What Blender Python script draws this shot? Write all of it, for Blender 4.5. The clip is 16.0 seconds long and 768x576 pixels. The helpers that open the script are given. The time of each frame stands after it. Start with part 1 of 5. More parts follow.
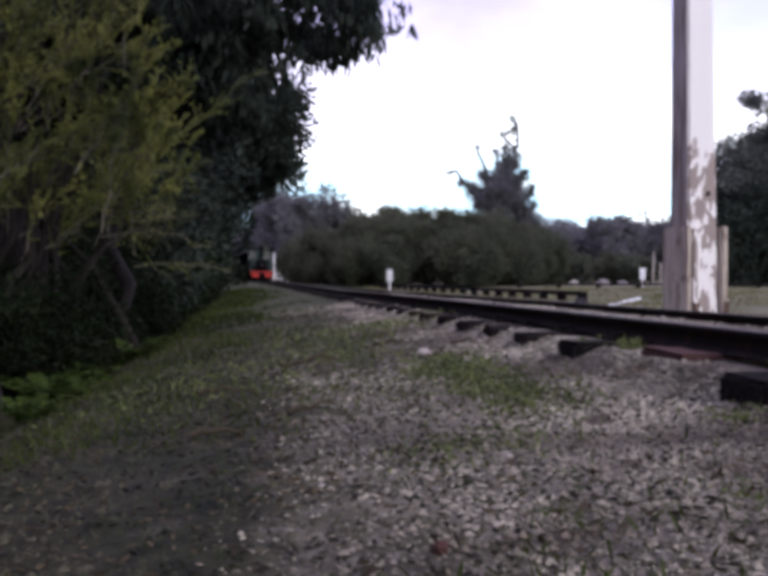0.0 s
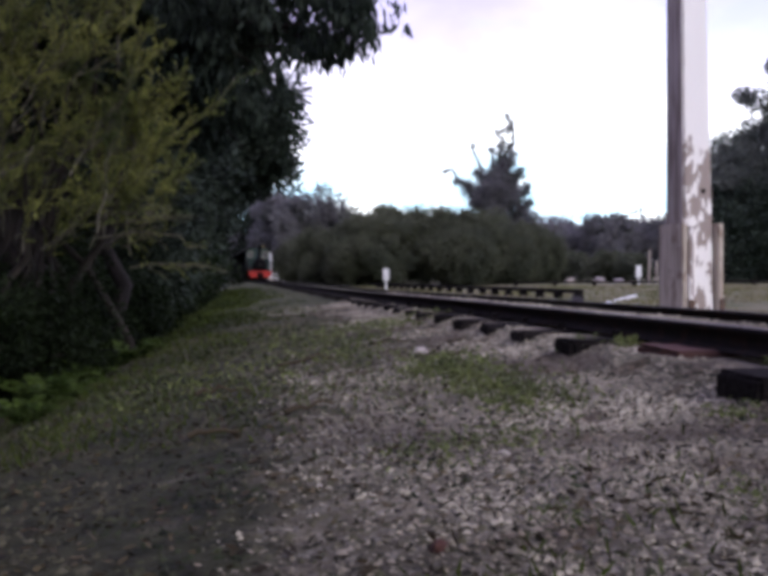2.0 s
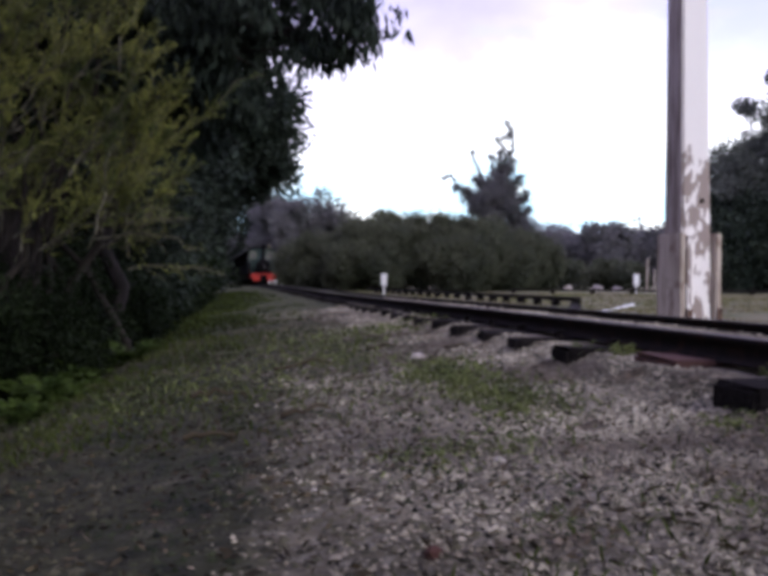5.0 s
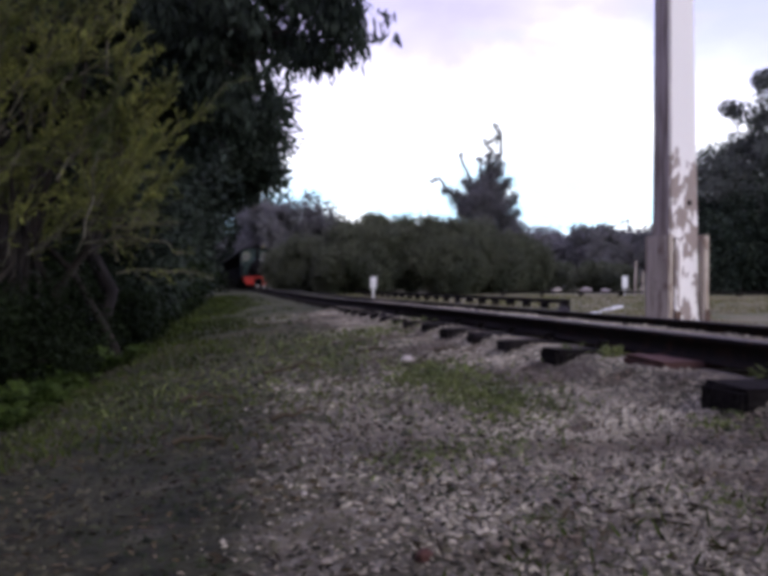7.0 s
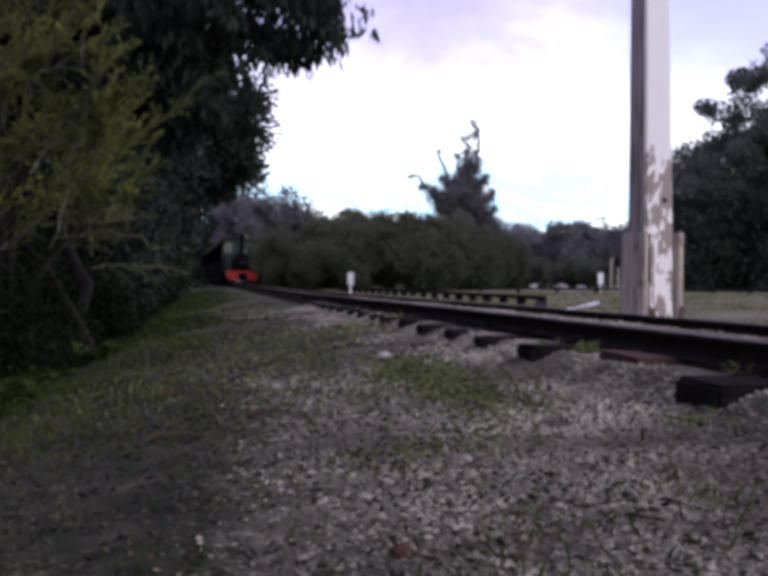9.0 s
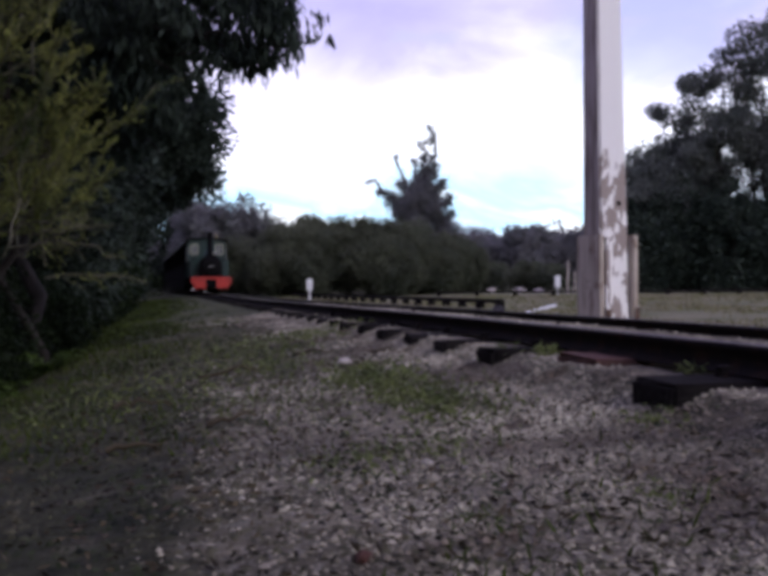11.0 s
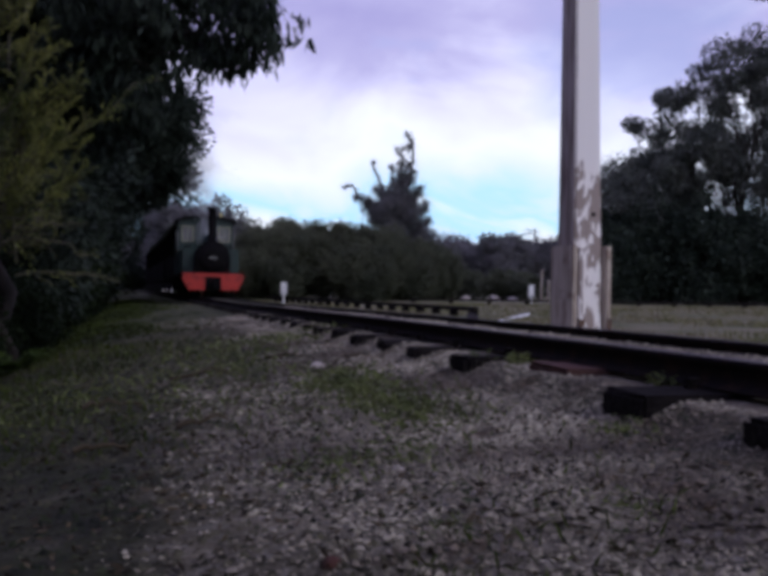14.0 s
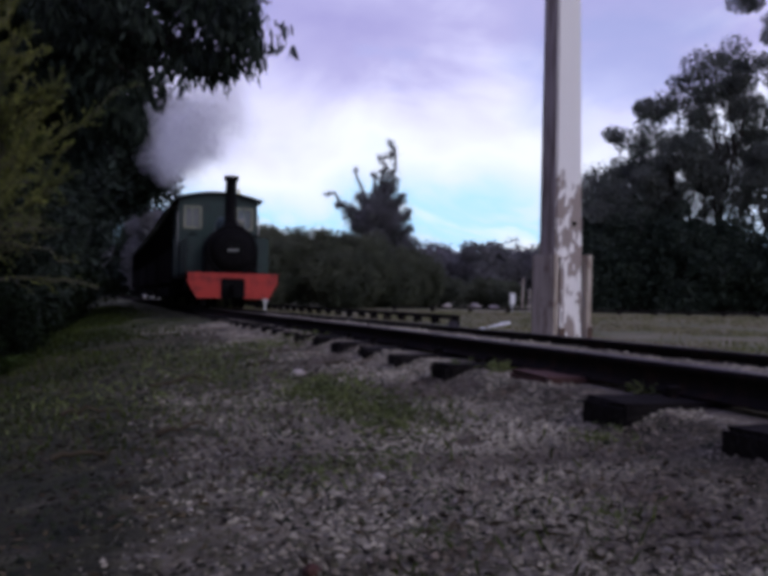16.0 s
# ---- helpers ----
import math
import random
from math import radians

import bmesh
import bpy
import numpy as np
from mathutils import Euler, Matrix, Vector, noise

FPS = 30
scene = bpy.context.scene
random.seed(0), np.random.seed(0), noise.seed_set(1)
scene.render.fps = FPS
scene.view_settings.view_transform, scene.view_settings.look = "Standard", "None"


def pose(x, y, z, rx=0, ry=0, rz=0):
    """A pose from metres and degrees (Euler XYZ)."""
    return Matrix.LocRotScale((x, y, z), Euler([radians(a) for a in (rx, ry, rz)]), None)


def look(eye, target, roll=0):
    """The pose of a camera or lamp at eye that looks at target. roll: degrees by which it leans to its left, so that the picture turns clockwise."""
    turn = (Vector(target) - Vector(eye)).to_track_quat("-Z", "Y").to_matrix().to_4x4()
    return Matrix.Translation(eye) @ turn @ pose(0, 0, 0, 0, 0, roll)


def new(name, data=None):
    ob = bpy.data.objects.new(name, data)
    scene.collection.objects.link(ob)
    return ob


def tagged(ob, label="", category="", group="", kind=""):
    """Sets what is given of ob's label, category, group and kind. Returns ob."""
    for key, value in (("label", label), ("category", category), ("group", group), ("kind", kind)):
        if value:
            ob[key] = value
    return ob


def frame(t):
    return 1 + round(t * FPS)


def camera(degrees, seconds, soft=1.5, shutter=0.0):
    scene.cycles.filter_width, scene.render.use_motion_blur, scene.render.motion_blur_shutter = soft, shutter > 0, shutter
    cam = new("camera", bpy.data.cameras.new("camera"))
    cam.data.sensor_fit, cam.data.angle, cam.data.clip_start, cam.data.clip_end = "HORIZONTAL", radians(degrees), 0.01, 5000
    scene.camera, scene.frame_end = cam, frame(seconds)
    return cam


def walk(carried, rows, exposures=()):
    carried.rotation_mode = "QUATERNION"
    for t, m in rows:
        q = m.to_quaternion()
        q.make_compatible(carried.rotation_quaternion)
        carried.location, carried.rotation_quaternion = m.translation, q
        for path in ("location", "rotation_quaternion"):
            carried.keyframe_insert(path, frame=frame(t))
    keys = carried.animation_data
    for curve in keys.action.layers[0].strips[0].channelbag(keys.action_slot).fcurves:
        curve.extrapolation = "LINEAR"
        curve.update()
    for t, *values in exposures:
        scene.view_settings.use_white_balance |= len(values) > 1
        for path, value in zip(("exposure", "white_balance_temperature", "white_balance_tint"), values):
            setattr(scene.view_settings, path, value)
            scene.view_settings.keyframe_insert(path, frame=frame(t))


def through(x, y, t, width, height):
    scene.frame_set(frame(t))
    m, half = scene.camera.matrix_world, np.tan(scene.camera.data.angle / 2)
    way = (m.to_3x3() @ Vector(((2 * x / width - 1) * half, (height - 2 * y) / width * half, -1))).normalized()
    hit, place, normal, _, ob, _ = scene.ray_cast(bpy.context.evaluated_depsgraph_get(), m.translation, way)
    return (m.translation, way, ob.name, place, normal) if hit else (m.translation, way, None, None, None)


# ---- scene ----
# One hand-held stand beside a narrow-gauge line; the eye stays put and the view pans slowly to the right.
# z = 0 is the top of the rails abreast of the camera.
EYE = (0.0, 0.0, 0.17)
VIEWS = [
    (0, 0.00, -0.73, 0.00),
    (0.5, -0.22, -0.60, 0.26),
    (1, -0.22, -0.93, 0.01),
    (1.5, -0.21, -0.99, 0.09),
    (2, -0.24, -0.79, 0.38),
    (2.5, -0.24, -0.44, 0.42),
    (3, -0.19, -0.15, 0.02),
    (3.5, -0.46, -0.10, -0.29),
    (4, -0.38, -0.31, -0.50),
    (6.5, -0.64, -0.50, -0.07),
    (7, -1.07, -0.25, -0.17),
    (7.5, -1.37, -0.25, -0.44),
    (8, -1.61, -0.07, -0.50),
    (8.5, -2.16, -0.08, -0.40),
    (9, -2.56, -0.51, -0.35),
    (9.5, -3.19, -0.46, 0.41),
    (10, -4.01, -0.44, 0.63),
    (10.2, -4.42, -0.40, 0.53),
    (12.3, -6.09, 0.17, -0.14),
    (12.5, -6.34, 0.09, -0.55),
    (13, -6.63, 0.34, -0.87),
    (13.5, -6.76, 0.30, -1.05),
    (14, -6.91, 0.21, -0.89),
    (14.5, -7.13, 0.66, -0.83),
    (15, -7.42, 0.82, -1.38),
    (15.5, -7.76, 0.66, -1.54),
    (16, -8.11, 0.73, -1.17),
]
cam = camera(47.4, 16.0, soft=5.0)
walk(cam, [(t, pose(*EYE, 90 + pitch, roll, yaw)) for t, yaw, pitch, roll in VIEWS],
     exposures=[(0, 0.58, 6350, 5), (4.2, 0.5, 6350, 5), (6.5, 0.45, 6300, 6), (9.0, 0.28, 6250, 8), (10.0, 0.28, 6250, 8), (12.5, -0.31, 5950, 9), (16, -0.42, 5900, 9)])

# ---- light: broken overcast, brighter from behind the camera ----
SUN_UP, SUN_TURN = radians(35), radians(141)
world = bpy.data.worlds.new("overcast_sky")
scene.world = world
world.use_nodes = True


def wire_sky():
    nt = world.node_tree
    n, l = nt.nodes, nt.links
    n.clear()
    out, bg = n.new("ShaderNodeOutputWorld"), n.new("ShaderNodeBackground")
    sky = n.new("ShaderNodeTexSky")
    sky.sky_type, sky.sun_disc, sky.sun_elevation, sky.sun_rotation = "NISHITA", False, SUN_UP, SUN_TURN
    dim = n.new("ShaderNodeMix")
    dim.data_type, dim.blend_type = "RGBA", "MULTIPLY"
    dim.inputs[0].default_value = 1.0
    dim.inputs[7].default_value = (0.34, 0.235, 0.26, 1)
    l.new(sky.outputs[0], dim.inputs[6])
    co = n.new("ShaderNodeTexCoord")
    mp = n.new("ShaderNodeMapping")
    mp.inputs["Scale"].default_value = (1.0, 1.0, 1.9)
    mp.inputs["Location"].default_value = (0.35, 0.1, 0.2)
    l.new(co.outputs["Generated"], mp.inputs[0])

    def cloud(scale, detail):
        tex = n.new("ShaderNodeTexNoise")
        tex.inputs["Scale"].default_value, tex.inputs["Detail"].default_value = scale, detail
        tex.inputs["Distortion"].default_value = 0.5
        l.new(mp.outputs[0], tex.inputs["Vector"])
        return tex.outputs["Fac"]

    def calc(kind, a, b):
        m = n.new("ShaderNodeMath")
        m.operation = kind
        for k, v in enumerate((a, b)):
            if isinstance(v, (int, float)):
                m.inputs[k].default_value = v
            else:
                l.new(v, m.inputs[k])
        return m.outputs[0]
    # layers of cloud by height, torn by noise: clear strip low down, bright billows, a mauve deck above
    sep = n.new("ShaderNodeSeparateXYZ")
    l.new(co.outputs["Generated"], sep.inputs[0])
    torn = calc("ADD", sep.outputs[2], calc("MULTIPLY", calc("SUBTRACT", cloud(4.2, 7), 0.5), 0.34))
    tone = n.new("ShaderNodeValToRGB")
    ramp = tone.color_ramp
    ramp.elements[0].position, ramp.elements[0].color = 0.0, (1.45, 1.45, 1.5, 1)
    ramp.elements[1].position, ramp.elements[1].color = 0.40, (0.60, 0.53, 0.98, 1)
    for at, col in ((0.055, (1.5, 1.5, 1.58)), (0.085, (0.85, 1.28, 1.62)), (0.12, (1.30, 1.38, 1.62)), (0.16, (1.55, 1.52, 1.66)), (0.225, (1.30, 1.22, 1.56)), (0.29, (0.82, 0.74, 1.16))):
        ramp.elements.new(at).color = (*col, 1)
    l.new(torn, tone.inputs[0])
    # a hole in the deck where blue shows
    hole = n.new("ShaderNodeVectorMath")
    hole.operation = "DISTANCE"
    l.new(co.outputs["Generated"], hole.inputs[0])
    hole.inputs[1].default_value = (0.375, 0.885, 0.262)
    edge = n.new("ShaderNodeMapRange")
    edge.inputs[1].default_value, edge.inputs[2].default_value, edge.inputs[3].default_value, edge.inputs[4].default_value = 0.04, 0.15, 0.7, 0.0
    l.new(calc("ADD", hole.outputs["Value"], calc("MULTIPLY", calc("SUBTRACT", cloud(9.0, 6), 0.5), 0.30)), edge.inputs[0])
    gap = n.new("ShaderNodeMapRange")
    gap.inputs[1].default_value, gap.inputs[2].default_value, gap.inputs[3].default_value, gap.inputs[4].default_value = 0.58, 0.70, 0.0, 0.6
    l.new(cloud(4.4, 6), gap.inputs[0])
    mix = n.new("ShaderNodeMix")
    mix.data_type = "RGBA"
    l.new(calc("MAXIMUM", gap.outputs[0], edge.outputs[0]), mix.inputs[0])
    l.new(tone.outputs[0], mix.inputs[6])
    l.new(dim.outputs[2], mix.inputs[7])
    l.new(mix.outputs[2], bg.inputs[0])
    bg.inputs[1].default_value = 0.9
    l.new(bg.outputs[0], out.inputs[0])


wire_sky()
sun = new("sun", bpy.data.lights.new("sun", "SUN"))
sun.data.energy, sun.data.angle, sun.data.color = 0.95, radians(25), (1.0, 0.95, 0.88)
sun.matrix_world = look((9, -11, 10), (0, 0, 0))

# ---- plan ----


def track_x(y):
    """Centre line of the main track."""
    return 1.875 - 0.140 * y - 0.00047 * y * y


def track_slope(y):
    return -0.140 - 0.00094 * y


def rail_z(y):
    """The line falls a little away from the camera, then runs level."""
    u = min(max((y - 2.0) / 16.0, -0.6), 1.0)
    return -0.065 * (u * u * (3 - 2 * u)) if u > 0 else 0.0


PROFILE = [(-60, -1.3), (-9, -1.25), (-5.2, -1.15), (-4.0, -0.95), (-3.1, -0.58), (-2.5, -0.34), (-1.9, -0.262), (-1.1, -0.212),
           (-0.70, -0.174), (-0.61, -0.140), (-0.54, -0.108), (-0.30, -0.102), (-0.20, -0.045), (0.0, -0.030), (0.20, -0.040), (0.30, -0.098), (0.58, -0.102), (0.75, -0.15), (1.3, -0.18), (2.5, -0.2), (60, -0.22)]


def ground_z(x, y):
    yy = min(max(y, -25.0), 120.0)
    o = x - track_x(yy)
    z = float(np.interp(o, [p[0] for p in PROFILE], [p[1] for p in PROFILE]))
    rough = 0.02 if abs(o) > 0.75 else 0.006
    z += rough * noise.noise((x * 0.9, y * 0.9, 0)) + 0.4 * rough * noise.noise((x * 3.1, y * 3.1, 5))
    if o < -2.6:
        z += 0.10 * noise.noise((x * 0.6, y * 0.6, 9)) * min(1.0, -2.6 - o)
    return z + rail_z(y)


# ---- mesh helpers ----


def mesh_of(name, verts, faces, smooth=False):
    """A mesh from arrays of corners and of equal-sided faces."""
    verts, faces = np.asarray(verts, np.float32), np.asarray(faces, np.int32)
    me = bpy.data.meshes.new(name)
    k = faces.shape[1]
    me.vertices.add(len(verts))
    me.vertices.foreach_set("co", verts.ravel())
    me.loops.add(faces.size)
    me.loops.foreach_set("vertex_index", faces.ravel())
    me.polygons.add(len(faces))
    me.polygons.foreach_set("loop_start", np.arange(0, faces.size, k, dtype=np.int32))
    me.polygons.foreach_set("loop_total", np.full(len(faces), k, np.int32))
    me.update(calc_edges=True)
    if smooth:
        me.polygons.foreach_set("use_smooth", np.ones(len(faces), bool))
    return me


def part_np(name, me, material, parent=None, label=""):
    ob = new(name, me)
    if material and not me.materials:
        me.materials.append(material)
    ob.parent = parent
    if label:
        ob["label"] = label
    return ob


def part(name, bm, material, parent=None, label="", smooth=False):
    me = bpy.data.meshes.new(name)
    bmesh.ops.recalc_face_normals(bm, faces=bm.faces[:])
    bm.to_mesh(me)
    bm.free()
    if smooth:
        for p in me.polygons:
            p.use_smooth = len(p.vertices) == 4
    return part_np(name, me, material, parent, label)


def box(sx, sy, sz, at=(0, 0, 0), bevel=0.0, turn=None, bm=None):
    bm = bm or bmesh.new()
    made = bmesh.ops.create_cube(bm, size=1.0)["verts"]
    m = Matrix.Translation(at) @ (turn or Matrix()) @ Matrix.Diagonal((sx, sy, sz, 1))
    bmesh.ops.transform(bm, matrix=m, verts=made)
    if bevel:
        edges = list({e for v in made for e in v.link_edges})
        bmesh.ops.bevel(bm, geom=edges, offset=bevel, segments=2, affect="EDGES", clamp_overlap=True)
    return bm


def lathe(profile, at=(0, 0, 0), axis="z", seg=24, bm=None):
    """A turned solid: (radius, height) pairs round an axis."""
    bm = bm or bmesh.new()
    rings = []
    for r, h in profile:
        ring = []
        for i in range(seg):
            a = 2 * math.pi * i / seg
            p = (r * math.cos(a), r * math.sin(a), h)
            if axis == "y":
                p = (p[0], p[2], p[1])
            if axis == "x":
                p = (p[2], p[0], p[1])
            ring.append(bm.verts.new(Vector(p) + Vector(at)))
        rings.append(ring)
    for a, b in zip(rings, rings[1:]):
        for i in range(seg):
            bm.faces.new((a[i], a[(i + 1) % seg], b[(i + 1) % seg], b[i]))
    bm.faces.new(rings[0])
    bm.faces.new(rings[-1])
    return bm


def prism(outline, depth, at=(0, 0, 0), axis="y", bm=None):
    """A flat outline of (u, v) pulled out by depth along an axis."""
    bm = bm or bmesh.new()

    def corner(u, v, d):
        p = {"y": (u, d, v), "x": (d, u, v), "z": (u, v, d)}[axis]
        return bm.verts.new(Vector(p) + Vector(at))
    a, b = [corner(u, v, 0) for u, v in outline], [corner(u, v, depth) for u, v in outline]
    bm.faces.new(a)
    bm.faces.new(b)
    for i in range(len(a)):
        j = (i + 1) % len(a)
        bm.faces.new((a[i], a[j], b[j], b[i]))
    return bm


def tube_arrays(path, radii, seg=6, start=0):
    path = np.asarray(path, float)
    ahead = np.gradient(path, axis=0)
    ahead /= np.linalg.norm(ahead, axis=1, keepdims=True) + 1e-9
    ref = np.where(np.abs(ahead[:, 2:3]) > 0.9, [[1.0, 0, 0]], [[0, 0, 1.0]])
    side = np.cross(ahead, ref)
    side /= np.linalg.norm(side, axis=1, keepdims=True) + 1e-9
    up = np.cross(side, ahead)
    a = np.linspace(0, 2 * np.pi, seg, endpoint=False)
    v = path[:, None] + np.asarray(radii)[:, None, None] * (np.cos(a)[None, :, None] * side[:, None] + np.sin(a)[None, :, None] * up[:, None])
    i, j = np.meshgrid(np.arange(len(path) - 1), np.arange(seg), indexing="ij")
    f = np.stack([i * seg + j, i * seg + (j + 1) % seg, (i + 1) * seg + (j + 1) % seg, (i + 1) * seg + j], -1).reshape(-1, 4)
    return v.reshape(-1, 3), f + start


def tubes(name, paths, seg=6):
    vs, fs, n = [], [], 0
    for path, radii in paths:
        v, f = tube_arrays(path, radii, seg, n)
        vs.append(v), fs.append(f)
        n += len(v)
    return mesh_of(name, np.concatenate(vs), np.concatenate(fs), True)


def leaf_arrays(at, way, length, width, rng):
    """Rhombic leaves that start at the points and lie along the directions."""
    n = len(at)
    way = way / (np.linalg.norm(way, axis=1, keepdims=True) + 1e-9)
    side = np.cross(way, rng.normal(size=(n, 3)))
    side /= np.linalg.norm(side, axis=1, keepdims=True) + 1e-9
    ln, wd = np.broadcast_to(length, n)[:, None], np.broadcast_to(width, n)[:, None]
    mid = at + way * ln * 0.45
    v = np.stack([at, mid + side * wd / 2, at + way * ln, mid - side * wd / 2], 1).reshape(-1, 3)
    return v, np.arange(4 * n).reshape(-1, 4)


# ---- materials ----


def material(name, base, rough=0.8, metal=0.0, grain=None, bump=0.0, bump_scale=60.0, island=0.0, per_object=0.0, spec=0.3):
    """Principled surface. grain: (second colour, scale, low, high) laid in by noise in object space, plus a fine one."""
    mat = bpy.data.materials.new(name)
    mat.use_nodes = True
    n, l = mat.node_tree.nodes, mat.node_tree.links
    p = n["Principled BSDF"]
    p.inputs["Roughness"].default_value, p.inputs["Metallic"].default_value = rough, metal
    p.inputs["Specular IOR Level"].default_value = spec
    rgb = n.new("ShaderNodeRGB")
    rgb.outputs[0].default_value = (*base, 1)
    col = rgb.outputs[0]
    co = n.new("ShaderNodeTexCoord")
    for second, scale, low, high in grain or ():
        tex, ramp, mix = n.new("ShaderNodeTexNoise"), n.new("ShaderNodeMapRange"), n.new("ShaderNodeMix")
        tex.inputs["Detail"].default_value = 5
        if isinstance(scale, tuple):
            mp = n.new("ShaderNodeMapping")
            mp.inputs["Scale"].default_value = scale
            l.new(co.outputs["Object"], mp.inputs[0])
            l.new(mp.outputs[0], tex.inputs["Vector"])
            tex.inputs["Scale"].default_value = 1.0
        else:
            tex.inputs["Scale"].default_value = scale
            l.new(co.outputs["Object"], tex.inputs["Vector"])
        ramp.inputs[1].default_value, ramp.inputs[2].default_value = low, high
        l.new(tex.outputs["Fac"], ramp.inputs[0])
        mix.data_type = "RGBA"
        mix.inputs[7].default_value = (*second, 1)
        l.new(ramp.outputs[0], mix.inputs[0])
        l.new(col, mix.inputs[6])
        col = mix.outputs[2]
    for amount, source in ((island, "g"), (per_object, "o")):
        if amount:
            r = n.new("ShaderNodeNewGeometry").outputs["Random Per Island"] if source == "g" else n.new("ShaderNodeObjectInfo").outputs["Random"]
            m, h = n.new("ShaderNodeMapRange"), n.new("ShaderNodeHueSaturation")
            m.inputs[3].default_value, m.inputs[4].default_value = 1 - amount, 1 + amount
            l.new(r, m.inputs[0])
            l.new(m.outputs[0], h.inputs["Value"])
            l.new(col, h.inputs["Color"])
            col = h.outputs[0]
    l.new(col, p.inputs["Base Color"])
    if bump:
        tex, b = n.new("ShaderNodeTexNoise"), n.new("ShaderNodeBump")
        tex.inputs["Scale"].default_value, tex.inputs["Detail"].default_value = bump_scale, 6
        b.inputs["Strength"].default_value, b.inputs["Distance"].default_value = bump, 0.01
        l.new(co.outputs["Object"], tex.inputs["Vector"])
        l.new(tex.outputs["Fac"], b.inputs["Height"])
        l.new(b.outputs[0], p.inputs["Normal"])
    return mat


def leaf_material(name, base, second, scale, island=0.45, through=0.25, rough=0.55):
    mat = material(name, base, rough, grain=[(second, scale, 0.42, 0.62)], island=island, spec=0.12)
    n, l = mat.node_tree.nodes, mat.node_tree.links
    p = n["Principled BSDF"]
    t, mix = n.new("ShaderNodeBsdfTranslucent"), n.new("ShaderNodeMixShader")
    l.new(p.inputs["Base Color"].links[0].from_socket, t.inputs[0])
    mix.inputs[0].default_value = through
    l.new(p.outputs[0], mix.inputs[1])
    l.new(t.outputs[0], mix.inputs[2])
    l.new(mix.outputs[0], n["Material Output"].inputs[0])
    return mat


def ground_material():
    mat = material("ground_soil", (0.185, 0.160, 0.105), 0.95, grain=[((0.072, 0.061, 0.045), 1.7, 0.40, 0.62), ((0.24, 0.22, 0.175), 34.0, 0.50, 0.68), ((0.05, 0.042, 0.036), 70.0, 0.52, 0.66)], bump=0.9, bump_scale=45)
    n, l = mat.node_tree.nodes, mat.node_tree.links
    p = n["Principled BSDF"]
    gravel = p.inputs["Base Color"].links[0].from_socket
    co = n.new("ShaderNodeTexCoord")

    def spotted(a, b, scale, low, high):
        tex, ramp = n.new("ShaderNodeTexNoise"), n.new("ShaderNodeValToRGB")
        tex.inputs["Scale"].default_value, tex.inputs["Detail"].default_value = scale, 8
        ramp.color_ramp.elements[0].position, ramp.color_ramp.elements[0].color = low, (*a, 1)
        ramp.color_ramp.elements[1].position, ramp.color_ramp.elements[1].color = high, (*b, 1)
        l.new(co.outputs["Object"], tex.inputs["Vector"])
        l.new(tex.outputs["Fac"], ramp.inputs[0])
        return ramp.outputs[0]
    col = gravel
    # soil and grass tones are darkened to carry the tree shade on the left
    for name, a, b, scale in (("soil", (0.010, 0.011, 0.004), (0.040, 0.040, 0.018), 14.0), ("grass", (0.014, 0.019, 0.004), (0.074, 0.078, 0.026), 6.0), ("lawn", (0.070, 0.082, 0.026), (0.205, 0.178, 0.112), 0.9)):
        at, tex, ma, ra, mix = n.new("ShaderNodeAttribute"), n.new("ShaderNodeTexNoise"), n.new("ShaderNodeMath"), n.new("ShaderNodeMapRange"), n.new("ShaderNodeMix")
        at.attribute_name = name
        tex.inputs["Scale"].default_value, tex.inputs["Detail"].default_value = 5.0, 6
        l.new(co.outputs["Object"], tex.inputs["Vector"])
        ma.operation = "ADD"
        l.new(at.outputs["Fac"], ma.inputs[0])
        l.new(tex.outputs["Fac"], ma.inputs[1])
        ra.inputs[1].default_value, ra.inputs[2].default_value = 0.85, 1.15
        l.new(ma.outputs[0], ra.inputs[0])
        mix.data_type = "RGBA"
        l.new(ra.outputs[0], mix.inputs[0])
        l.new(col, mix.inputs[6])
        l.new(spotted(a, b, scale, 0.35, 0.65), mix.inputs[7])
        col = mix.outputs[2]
    l.new(col, p.inputs["Base Color"])
    return mat


def steam_material(name, tint):
    """Droplets and soot: bright matt specks that let light through."""
    return leaf_material(name, tint, tuple(0.9 * c for c in tint), 2.0, island=0.06, through=0.5, rough=1.0)


M_GROUND = ground_material()
M_STONE = material("ballast_stone", (0.345, 0.314, 0.226), 0.9, grain=[((0.110, 0.093, 0.068), 1.6, 0.42, 0.6), ((0.095, 0.070, 0.046), 5.0, 0.55, 0.70)], island=0.6, bump=0.4, bump_scale=120)
M_PALE = material("pale_stone", (0.42, 0.38, 0.33), 0.9, grain=[((0.26, 0.22, 0.19), 40, 0.45, 0.6)], bump=0.6, bump_scale=60)
M_LITTER = material("leaf_litter", (0.058, 0.045, 0.025), 0.9, grain=[((0.030, 0.022, 0.014), 3, 0.4, 0.6)], island=0.7)
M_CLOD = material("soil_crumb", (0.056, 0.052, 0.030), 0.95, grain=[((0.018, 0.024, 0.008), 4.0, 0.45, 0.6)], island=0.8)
M_RAILHEAD = material("worn_rail_head", (0.060, 0.046, 0.040), 0.5, 0.3, grain=[((0.026, 0.018, 0.014), (40, 2, 40), 0.45, 0.65)], spec=0.3)
